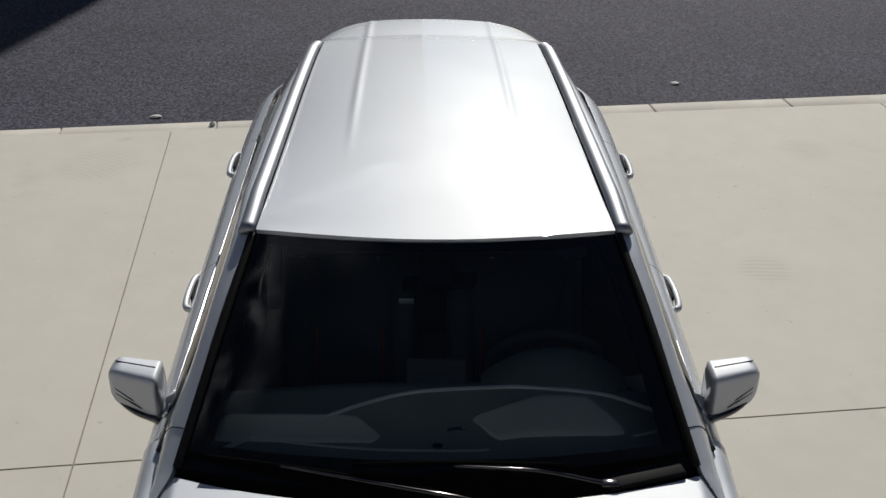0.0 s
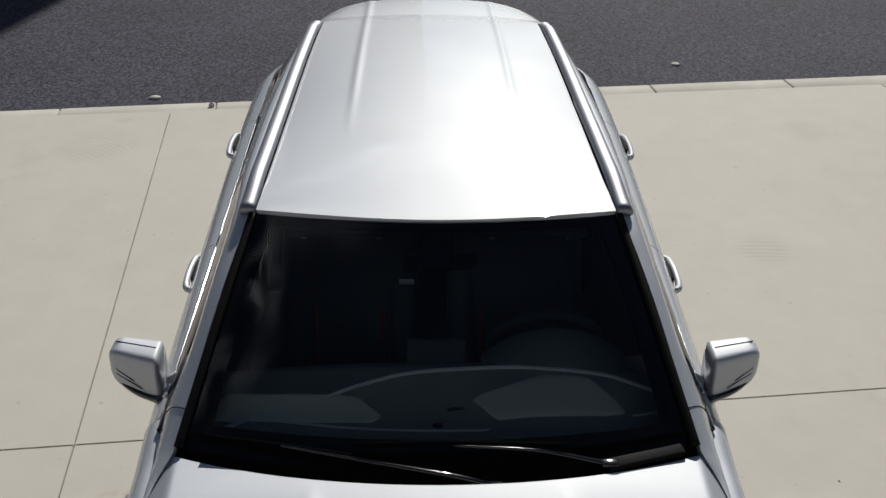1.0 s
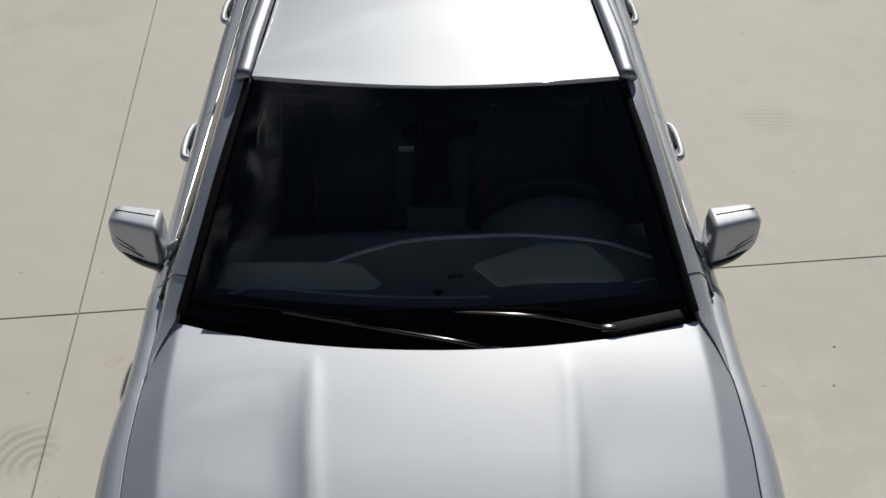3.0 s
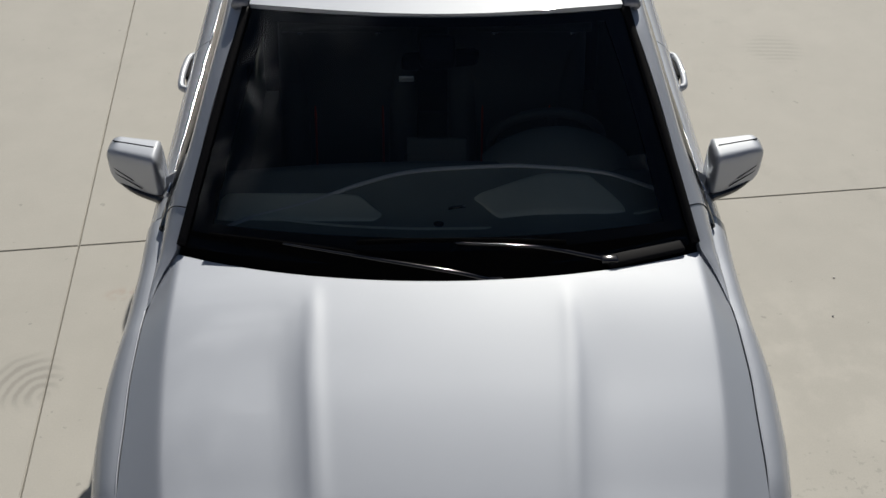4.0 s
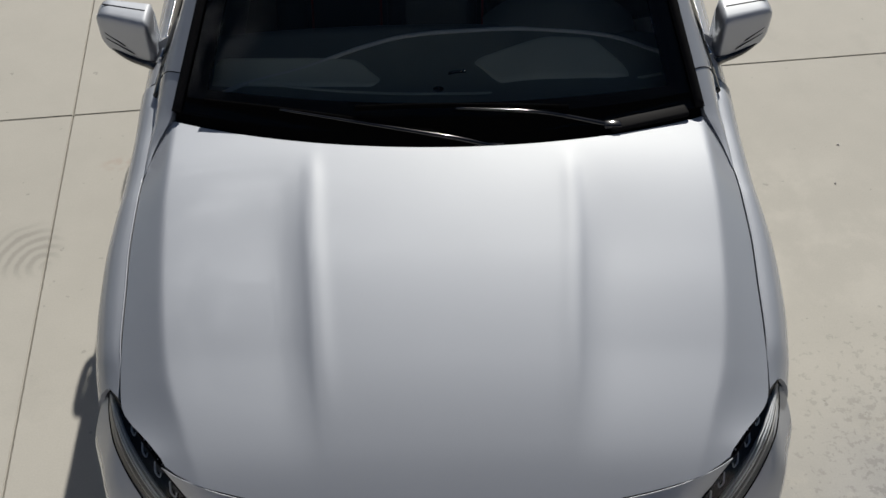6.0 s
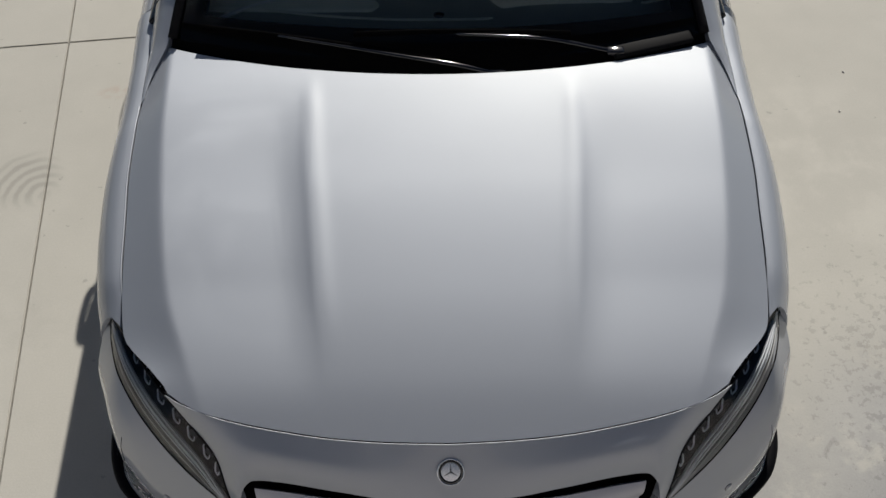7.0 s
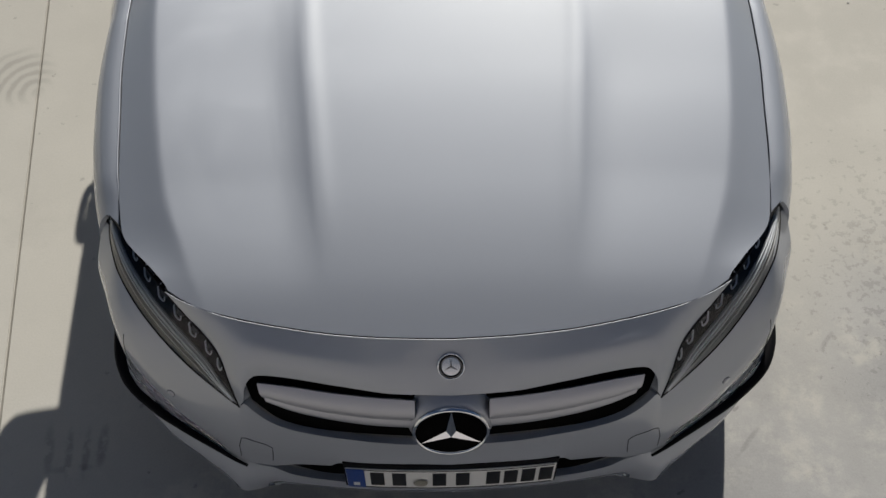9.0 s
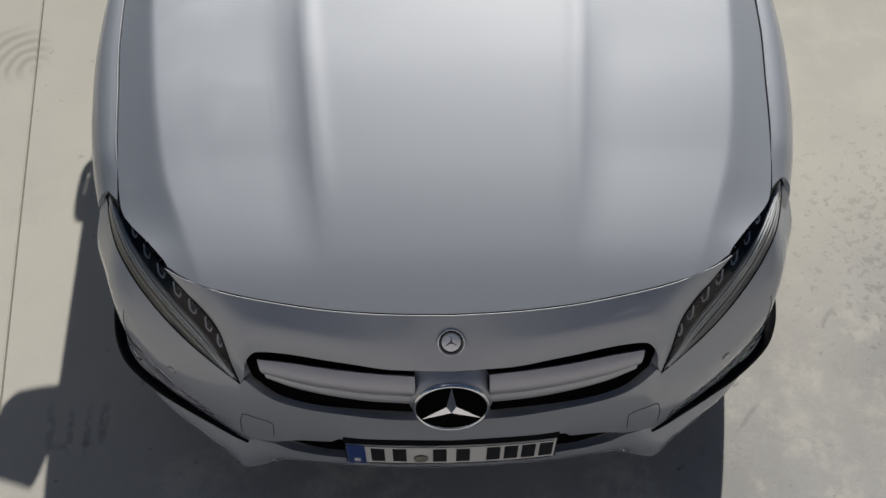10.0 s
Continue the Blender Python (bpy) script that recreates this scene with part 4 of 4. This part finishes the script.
rows = []
for i in range(61):
    v = i / 60
    row = []
    for j in range(217):
        u = -1 + 2 * j / 216
        y = lerp(1.858 + 0.098 * u * u, 3.985 - 0.085 * u * u, v)
        x = u * (gut(max(y, 1.962))[0] + 0.003)
        row.append((x, y, roof_z(x, y)))
    rows.append(row)
part("roof", grid(rows, (0, 0, 1)), PAINT, car, "smooth silver roof panel", thick=0.015)
rows = []
for i in range(21):
    v = i / 20
    row = []
    for j in range(145):
        u = -1 + 2 * j / 144
        y0, y1 = 3.991 - 0.085 * u * u, 4.325 - 0.26 * abs(u) ** 5
        y = lerp(y0, y1, v)
        x = u * lerp(0.535, 0.545, v)
        row.append((x, y, roof_z(x, min(y, 4.0)) - 0.016 * v ** 2 - 0.004 - 0.006 * v * u * u))
    rows.append(row)
part("roof_spoiler", grid(rows, (0, 0, 1)), PAINT, car, "silver rear roof spoiler", thick=0.02)
for side in (-1, 1):
    pts = []
    for i in range(61):
        y = lerp(1.955, 3.87, i / 60)
        g = gut(y)
        lift = 0.018 * smooth(0, 0.12, i / 60) * smooth(1, 0.92, i / 60)
        pts.append((side * (g[0] + 0.033), y, g[2] + 0.002 + lift))
    part("roof_rail", tube(pts, 0.027, 14, 0.7), RAIL, car, "polished aluminium roof rail")
    # shade beside the rail, put in as a black strip along the channel
    chan = [(side * (gut(y)[0] + 0.006), y, gut(y)[2] - 0.008) for y in (lerp(1.93, 3.87, i / 40) for i in range(41))]
    part("roof_channel", tube(chan, 0.010, 8, 0.5), BLACK, car, "black strip standing for the rail's shade in the roof channel")

# tailgate, floor and inner shell close the body
rows = []
for z, yy, hw in ((1.375, 4.22, 0.50), (1.20, 4.30, 0.62), (1.02, 4.37, 0.76), (0.80, 4.40, 0.80), (0.55, 4.42, 0.80), (0.28, 4.36, 0.80)):
    rows.append([(hw * u, yy - 0.10 * u * u, z) for u in (k / 8 - 1 for k in range(17))])
part("tailgate", grid(rows, (0, 1, 0)), PAINT, car, "silver tailgate", thick=0.02)
part("underbody", box((1.62, 3.7, 0.05), 0.01, 1, Matrix.Translation((0, 2.25, 0.23))), BLACK, car, "black underbody", smooth=False)
part("engine_bay", box((1.20, 0.75, 0.42), 0.05, 2, Matrix.Translation((0, 0.72, 0.50))), BLACK, car, "black engine bay block")
part("firewall", box((1.50, 0.03, 0.66), 0.01, 1, Matrix.Translation((0, 1.235, 0.64))), BLACK, car, "black firewall panel", smooth=False)
part("headlining", grid([[(x, y, roof_z(x, y) - 0.045) for x in (-0.50, -0.25, 0, 0.25, 0.50)] for y in (1.95, 2.4, 2.9, 3.4, 3.95)], (0, 0, -1)), DARK, car, "black cabin headlining", thick=0.01)

# windscreen
def screen(u, v, lift=0.0):
    a = np.array((0.735 * u, 1.172 + 0.112 * u * u, 1.036 - 0.006 * u * u))
    b = np.array((0.592 * u, 1.860 + 0.100 * u * u, 1.432 - 0.026 * u * u))
    p = lerp(a, b, v)
    return tuple(p + np.array((0, -0.5, 0.85)) * (0.014 * math.sin(math.pi * v) * (1 - 0.3 * u * u) + lift))


def screen_rows(u0, u1, v0, v1, n, m, lift):
    return [[screen(lerp(u0, u1, j / n), lerp(v0(lerp(u0, u1, j / n)), v1(lerp(u0, u1, j / n)), i / m), lift) for j in range(n + 1)] for i in range(m + 1)]


flat0, flat1 = (lambda u: 0.0), (lambda u: 1.0)
windscreen = part("windscreen", grid(screen_rows(-1, 1, flat0, flat1, 48, 30, 0), (0, -0.5, 1)), SCREEN, car, "dark reflective curved windscreen")
windscreen.visible_shadow = False
low = lambda u: 0.112 - 0.012 * u * u
part("screen_border", grid(screen_rows(-1, 1, flat0, low, 48, 6, -0.005), (0, -0.5, 1)), VOID, windscreen, "black printed lower border").visible_shadow = False
part("screen_border", grid(screen_rows(-1, 1, lambda u: 0.955, flat1, 48, 4, -0.005), (0, -0.5, 1)), VOID, windscreen, "black printed upper border")
for side in (-1, 1):
    part("screen_border", grid(screen_rows(side * 0.925, side * 1.0, lambda u: 0.102, lambda u: 0.955, 4, 24, -0.005), (0, -0.5, 1)), VOID, windscreen, "black printed side border")
    part("screen_moulding", tube([screen(side * 0.985, i / 40, 0.006) for i in range(41)], 0.014, 8, 0.5), BLACK, windscreen, "black rubber moulding")

# cowl and wipers
rows = []
for i in range(7):
    t = i / 6
    row = []
    for j in range(41):
        u = -1 + 2 * j / 40
        a = np.array((0.730 * u, 1.095 + 0.138 * u * u, bonnet_z(0.72 * u, 1.10 + 0.138 * u * u) - 0.045))
        b = np.array(screen(u, 0.06, 0.004))
        row.append(tuple(lerp(a, b, t)))
    rows.append(row)
part("cowl", grid(rows, (0, 0, 1)), VOID, car, "black plastic cowl panel", thick=0.006)


def wiper(pivot, elbow, tip, b0, b1):
    w = new("wiper")
    w.parent = car
    tagged(w, "black windscreen wiper resting on the cowl")
    arm = path3([pivot, elbow, tip])
    part("wiper_arm", tube([tuple(arm(i / 16)) for i in range(17)], 0.0095, 8, 0.6, taper=lambda t: 1 - 0.5 * t), GLOSS, w, "black wiper arm")
    blade = [lerp(np.array(b0), np.array(b1), i / 16) + np.array((0, 0, 0.008 * math.sin(math.pi * i / 16))) for i in range(17)]
    part("wiper_blade", tube([tuple(q) for q in blade], 0.006, 6, 1.2), VOID, w, "black rubber wiper blade")
    part("wiper_cap", box((0.05, 0.030, 0.018), 0.006, 3, Matrix.Translation(pivot)), GLOSS, w, "black pivot cap")


wiper((0.150, 1.148, 1.012), (0.018, 1.162, 1.037), (-0.434, 1.246, 1.066), (-0.644, 1.290, 1.062), (-0.005, 1.172, 1.040))
wiper((0.470, 1.210, 1.030), (0.253, 1.226, 1.067), (0.042, 1.228, 1.080), (-0.230, 1.236, 1.077), (0.349, 1.242, 1.068))
part("cowl_cover", box((0.235, 0.040, 0.018), 0.007, 3, pose(0.575, 1.238, 1.028, 10, 0, 17)), COWL, car, "black plastic cowl end cover")

# door mirrors
for side in (-1, 1):
    mirror = new("door_mirror")
    mirror.parent = car
    tagged(mirror, "silver door mirror with black base")
    rows = []
    for i in range(25):
        t = i / 24
        x = lerp(0.846, 1.017, t)
        e = math.sqrt(max(1 - max(0, (t - 0.70) / 0.30) ** 2.6, 0)) * math.sqrt(max(1 - 0.6 * max(0, (0.06 - t) / 0.06) ** 2.2, 0))
        e = max(e, 0.02)
        zt, zb = lerp(1.100, 1.100, t), lerp(0.930, 0.972, t ** 1.4)
        cz, hz = (zt + zb) / 2, (zt - zb) / 2
        cy, hy = lerp(1.650, 1.695, t), lerp(0.066, 0.048, t)
        row = []
        for k in range(28):
            q = 2 * math.pi * k / 28
            c, s = math.cos(q), math.sin(q)
            px, pz = abs(c) ** 0.42 * (1 if c > 0 else -1), abs(s) ** 0.42 * (1 if s > 0 else -1)
            row.append((side * x, cy + hy * px * (0.35 + 0.65 * e), cz + hz * pz * (0.25 + 0.75 * e)))
        rows.append(row)
    bm = grid(rows, wrap=True)
    for r in (0, -1):
        bm.verts.ensure_lookup_table()
        loop = bm.verts[:28] if r == 0 else bm.verts[-28:]
        bm.faces.new(loop)
    bmesh.ops.recalc_face_normals(bm, faces=bm.faces)
    shell = part("mirror_shell", bm, PAINT, mirror, "silver mirror housing")
    glass_plate = box((0.105, 0.006, 0.08), 0.002, 2, pose(side * 0.930, 1.735, 1.035, 0, 0, side * 16))
    part("mirror_glass", glass_plate, CHROME, mirror, "mirror glass")
    base = [(side * 0.835, 1.57, 0.960), (side * 0.875, 1.60, 0.955), (side * 0.92, 1.615, 0.962), (side * 0.97, 1.64, 0.980), (side * 1.006, 1.675, 1.004)]
    c = path3(base)
    part("mirror_base", tube([tuple(c(i / 16)) for i in range(17)], 0.014, 10, 0.9, taper=lambda t: 1.25 - 0.75 * t), GLOSS, mirror, "gloss black mirror base")
    foot = bmesh.new()
    near_face = [foot.verts.new((side * x, y, z)) for x, y, z in ((0.800, 1.645, 1.020), (0.842, 1.640, 0.998), (0.824, 1.575, 0.945))]
    far_face = [foot.verts.new((v.co.x - side * 0.01, v.co.y + 0.05, v.co.z - 0.015)) for v in near_face]
    foot.faces.new(near_face)
    foot.faces.new(far_face[::-1])
    for k in range(3):
        foot.faces.new((near_face[k], far_face[k], far_face[(k + 1) % 3], near_face[(k + 1) % 3]))
    bmesh.ops.bevel(foot, geom=foot.edges[:], offset=0.003, segments=2, affect="EDGES")
    bmesh.ops.recalc_face_normals(foot, faces=foot.faces)
    part("mirror_foot", foot, PAINT, mirror, "silver triangular mirror foot", smooth=False)
    joint = [(side * lerp(0.862, 0.992, i / 10), lerp(1.655, 1.690, i / 10) + 0.004, 1.0998) for i in range(11)]
    part("shell_joint", tube(joint, 0.0022, 5), BLACK, shell, "thin dark joint along the top")
    for dz, x0, x1 in ((0.0, 0.905, 1.004), (0.022, 0.93, 1.006)):
        pts = []
        for i in range(13):
            t = i / 12
            x = lerp(x0, x1, t)
            s = (x - 0.862) / 0.151
            pts.append((side * x, lerp(1.650, 1.695, s) - lerp(0.066, 0.048, s) * (1.0 - 0.5 * smooth(0.8, 1, s)) + 0.001, lerp(0.985, 1.025, t) + dz))
        part("indicator_line", tube(pts, 0.0017, 6), BLACK, shell, "dark indicator slot")

# wheels
for side in (-1, 1):
    for y in (ARCH_Y, REAR_ARCH):
        wheel = new("wheel")
        wheel.parent = car
        tagged(wheel, "black tyre on silver alloy wheel")
        wheel.matrix_basis = pose(side * 0.785, y, WHEEL_R, 0, 0, 0 if side > 0 else 180)
        part("tyre", lathe([(-0.10, 0.235), (-0.112, 0.27), (-0.108, 0.315), (-0.085, 0.342), (0, 0.3455), (0.085, 0.342), (0.108, 0.315), (0.112, 0.27), (0.10, 0.235)], 64), RUBBER, wheel, "black rubber tyre")
        part("rim", lathe([(-0.10, 0.238), (-0.08, 0.215), (0.07, 0.21), (0.098, 0.236), (0.104, 0.240)], 64), ALU, wheel, "silver alloy rim")
        for k in range(5):
            part("spoke", box((0.03, 0.045, 0.20), 0.010, 2, Matrix.Rotation(2 * math.pi * k / 5, 4, "X") @ Matrix.Translation((0.075, 0, 0.125))), ALU, wheel)
        part("wheel_hub", lathe([(0.06, 0.055), (0.09, 0.050), (0.096, 0.03), (0.096, 0.001)], 24), ALU, wheel)
    for y in (ARCH_Y, REAR_ARCH):
        liner = [[(side * x, y + (ARCH_R - 0.004) * math.cos(q), 0.345 + (ARCH_R - 0.004) * math.sin(q)) for x in (0.60, 0.865)] for q in (math.pi * k / 24 for k in range(25))]
        part("wheel_arch", grid(liner), BLACK, car, "black wheel arch liner")

# ---- cabin ----
for side in (-1, 1):
    rows = []
    for i in range(25):
        a, b = frame_in(0.46 * i / 24), side_top(0.33 * i / 24)
        rows.append([(side * (a[0] - 0.075), a[1] + 0.03, a[2] - 0.035), (side * (a[0] - 0.01), a[1] + 0.05, a[2] - 0.03), (side * (b[0] - 0.03), b[1] + 0.02, b[2] - 0.02)])
    part("pillar_trim", grid(rows, (-side, 0, 0)), VOID, car, "black inner pillar trim", thick=0.008)
    part("door_card", grid([[(side * 0.765, y, z) for z in (0.35, 0.7, 0.985)] for y in (1.32, 2.0, 2.7, 3.4)], (-side, 0, 0)), DARK, car, "black inner door card", thick=0.01)

dash_y = pc([-0.70, -0.679, -0.578, -0.396, -0.227, -0.097, 0.011, 0.202, 0.393, 0.534, 0.70], [1.355, 1.372, 1.452, 1.522, 1.602, 1.645, 1.660, 1.669, 1.657, 1.635, 1.570])
def dash_back(x):
    return 1.700 - 0.035 * (x / 0.7) ** 2


def dash_z(x, y):
    u = x / 0.70
    t = min(max((y - 1.29 - 0.06 * u * u) / (dash_back(x) - 1.29 - 0.06 * u * u), 0.0), 1.0)
    hood = 0.026 * math.exp(-((x - 0.37) / 0.20) ** 4) * math.sin(math.pi * t)
    return 0.975 + 0.040 * t * (1 - 0.4 * u * u) + hood - 0.010 * math.sin(math.pi * t)


def dash_sheet(x0, x1, near, far, lift, n=60, m=14):
    """A sheet on the dashboard top between two lines across it."""
    sheet = []
    for i in range(m + 1):
        line = []
        for j in range(n + 1):
            x = lerp(x0, x1, j / n)
            y = lerp(near(x), far(x), i / m)
            line.append((x, y, dash_z(x, y) + lift))
        sheet.append(line)
    return sheet


rows = dash_sheet(-0.71, 0.71, lambda x: 1.29 + 0.122 * x * x, dash_back, 0.0)
for t in (0.3, 0.7, 1.0):
    rows.append([(p[0], p[1] + 0.05 * t, p[2] - 0.30 * t) for p in rows[14]])
dash = part("dashboard", grid(rows, (0, 0, 1)), DASHBACK, car, "dark grey dashboard top")
part("dash_mat", grid(dash_sheet(-0.68, 0.69, lambda x: min(1.31 + 0.122 * x * x, dash_y(x) - 0.004), dash_y, 0.004), (0, 0, 1)), DASH, dash, "grey front field of the dashboard top", thick=0.004)
part("dash_edge", tube([(x, dash_y(x), dash_z(x, dash_y(x)) + 0.006) for x in (lerp(-0.69, 0.70, k / 60) for k in range(61))], 0.0085, 8, 0.6), WHITE, dash, "pale dash edge roll")
part("dash_vent", tube([(0.56 * u, 1.395 + 0.05 * u * u, 0.972) for u in (k / 15 - 1 for k in range(31))], 0.012, 6, 0.5), BLACK, dash, "black demister slot")


pad_far = pc([-0.66, -0.64, -0.40, -0.25, -0.16, 0.10, 0.14, 0.24, 0.35, 0.46, 0.50, 0.57], [1.55, 1.575, 1.570, 1.558, 1.474, 1.535, 1.56, 1.60, 1.638, 1.632, 1.58, 1.475])
pad_near = pc([-0.66, -0.53, -0.40, -0.20, -0.16, 0.10, 0.19, 0.30, 0.48, 0.57], [1.462, 1.447, 1.440, 1.438, 1.468, 1.53, 1.432, 1.434, 1.442, 1.47])
for x0, x1 in ((-0.66, -0.16), (0.10, 0.57)):
    pad = []
    for k in range(13):
        row = []
        for i in range(41):
            x = lerp(x0, x1, i / 40)
            y = lerp(pad_near(x), pad_far(x), k / 12)
            round_off = min(1, 5 * math.sin(math.pi * k / 12)) * min(1, 6 * math.sin(math.pi * i / 40))
            row.append((x, y, dash_z(x, y) + 0.010 * round_off))
        pad.append(row)
    part("dash_pad", grid(pad, (0, 0, 1)), TRIM, dash, "raised grey dash pad", thick=0.02)
part("centre_screen", box((0.19, 0.02, 0.11), 0.006, 2, pose(0, 1.715, 1.03, -18, 0, 0)), DARK, dash, "dark centre display")
part("dash_lip", tube([(x, y, 0.985) for x, y in ((lerp(-0.58, 0.66, k / 40), 1.404 + 0.085 * (abs(lerp(-0.58, 0.66, k / 40) - 0.02) / 0.64) ** 2.2) for k in range(41))], 0.006, 6, 0.5), TRIM, dash, "pale lower lip of the dashboard top")
catch = part("dash_catch", tube([(0.030, 1.489, 0.992), (0.045, 1.492, 0.994), (0.068, 1.496, 0.994), (0.082, 1.498, 0.992)], 0.0045, 8), GLOSS, dash, "small black tray catch")
part("catch_end", lathe([(-0.004, 0.001), (-0.003, 0.005), (0.003, 0.005), (0.004, 0.001)], 14, "x"), CHROME, catch, "bright catch end").location = (0.078, 1.497, 0.996)
part("light_sensor", lathe([(0.0, 0.018), (0.006, 0.016), (0.008, 0.001)], 20, "z"), GLOSS, dash, "small round light sensor").location = (0, 1.43, 0.978)

hood = []
for k in range(13):
    t = k / 12
    line = []
    for i in range(25):
        a = math.pi * i / 24
        line.append((0.38 - 0.235 * math.cos(a), 1.655 + 0.12 * t, 0.985 + (0.030 + 0.080 * math.sin(0.5 * math.pi * t)) * math.sin(a) ** 1.7))
    hood.append(line)
part("instrument_hood", grid(hood, (0, 0, 1)), HOODGREY, dash, "dark grey hood over the instruments", thick=0.012)

wheel = new("steering_wheel")
wheel.parent = car
tagged(wheel, "black steering wheel")
wheel.matrix_basis = pose(0.37, 1.93, 0.93, -64, 0, 0)
part("steering_rim", lathe([(0.017 * math.sin(q), 0.185 + 0.017 * math.cos(q)) for q in (2 * math.pi * k / 10 for k in range(11))], 48, "z"), DARK, wheel, "black leather rim")
part("steering_hub", box((0.15, 0.13, 0.05), 0.025, 3), DARK, wheel)
for a in (0, 180, 270):
    part("steering_spoke", box((0.12, 0.035, 0.02), 0.008, 2, Matrix.Rotation(radians(a), 4, "Z") @ Matrix.Translation((0.12, 0, 0))), DARK, wheel)


def seat(x, y):
    s = new("front_seat")
    s.parent = car
    tagged(s, "black leather seat with red piping")
    s.location = (x, y, 0)
    part("cushion", box((0.50, 0.52, 0.18), 0.07, 4, pose(0, 0, 0.50, 6, 0, 0)), DARK, s)
    back = part("backrest", box((0.48, 0.15, 0.66), 0.065, 4, pose(0, 0.30, 0.86, -16, 0, 0)), DARK, s)
    part("headrest", box((0.26, 0.10, 0.20), 0.045, 4, pose(0, 0.42, 1.27, -14, 0, 0)), DARK, s)
    for q in (-1, 1):
        part("bolster", tube([(q * 0.20, 0.12 + 0.26 * t, 0.60 + 0.52 * t) for t in (k / 10 for k in range(11))], 0.055, 10), DARK, s)
        part("piping", tube([(q * 0.125, 0.128 + 0.215 * t, 0.62 + 0.50 * t) for t in (k / 10 for k in range(11))], 0.0045, 6), RED, back, "red contrast piping")


seat(-0.315, 2.10)
seat(0.305, 2.10)
rear = new("rear_bench")
rear.parent = car
tagged(rear, "black rear bench seat")
part("bench_cushion", box((1.26, 0.52, 0.18), 0.06, 3, Matrix.Translation((0, 3.0, 0.52))), DARK, rear)
part("bench_back", box((1.26, 0.16, 0.66), 0.06, 3, pose(0, 3.32, 0.88, -18, 0, 0)), DARK, rear)
part("cabin_floor", box((1.56, 2.6, 0.04), 0.01, 1, Matrix.Translation((0, 2.5, 0.32))), DARK, car, "black cabin floor", smooth=False)
part("centre_console", box((0.24, 0.9, 0.30), 0.05, 3, Matrix.Translation((0, 2.05, 0.55))), DARK, car, "black centre console")

inner = new("rear_view_mirror")
inner.parent = car
tagged(inner, "black rear-view mirror with sensor pod")
part("mirror_pod", box((0.11, 0.10, 0.06), 0.02, 3, pose(0.0, 1.80, 1.345, 30, 0, 0)), BLACK, inner)
part("mirror_back", box((0.24, 0.03, 0.07), 0.018, 3, pose(0.01, 1.86, 1.285, 15, 0, 8)), BLACK, inner)
part("pod_label", box((0.046, 0.006, 0.030), 0.003, 2, pose(-0.094, 1.782, 1.263, 30, 0, 0)), WHITE, inner, "pale sensor sticker")
# sunlight through the side window, painted as a white sheet on the door
part("sunlit_patch", grid([[(0.745, 2.05, 0.79), (0.745, 2.36, 0.555)], [(0.745, 1.965, 0.775), (0.745, 2.19, 0.62)]], (-1, 0, 0)), WHITE, car, "white sheet standing for sunlight on the driver's door", smooth=False, thick=0.012)
for side in (-1, 1):
    visor = part("sun_visor", box((0.36, 0.15, 0.02), 0.008, 2, pose(side * 0.30, 1.985, 1.372, 14, 0, 0)), DARK, car, "black sun visor")
    for dx in (-0.12, 0.12):
        part("visor_clip", box((0.022, 0.012, 0.008), 0.003, 2, pose(side * 0.30 + dx, 1.910, 1.348, 14, 0, 30)), CHROME, visor, "small bright visor clip")
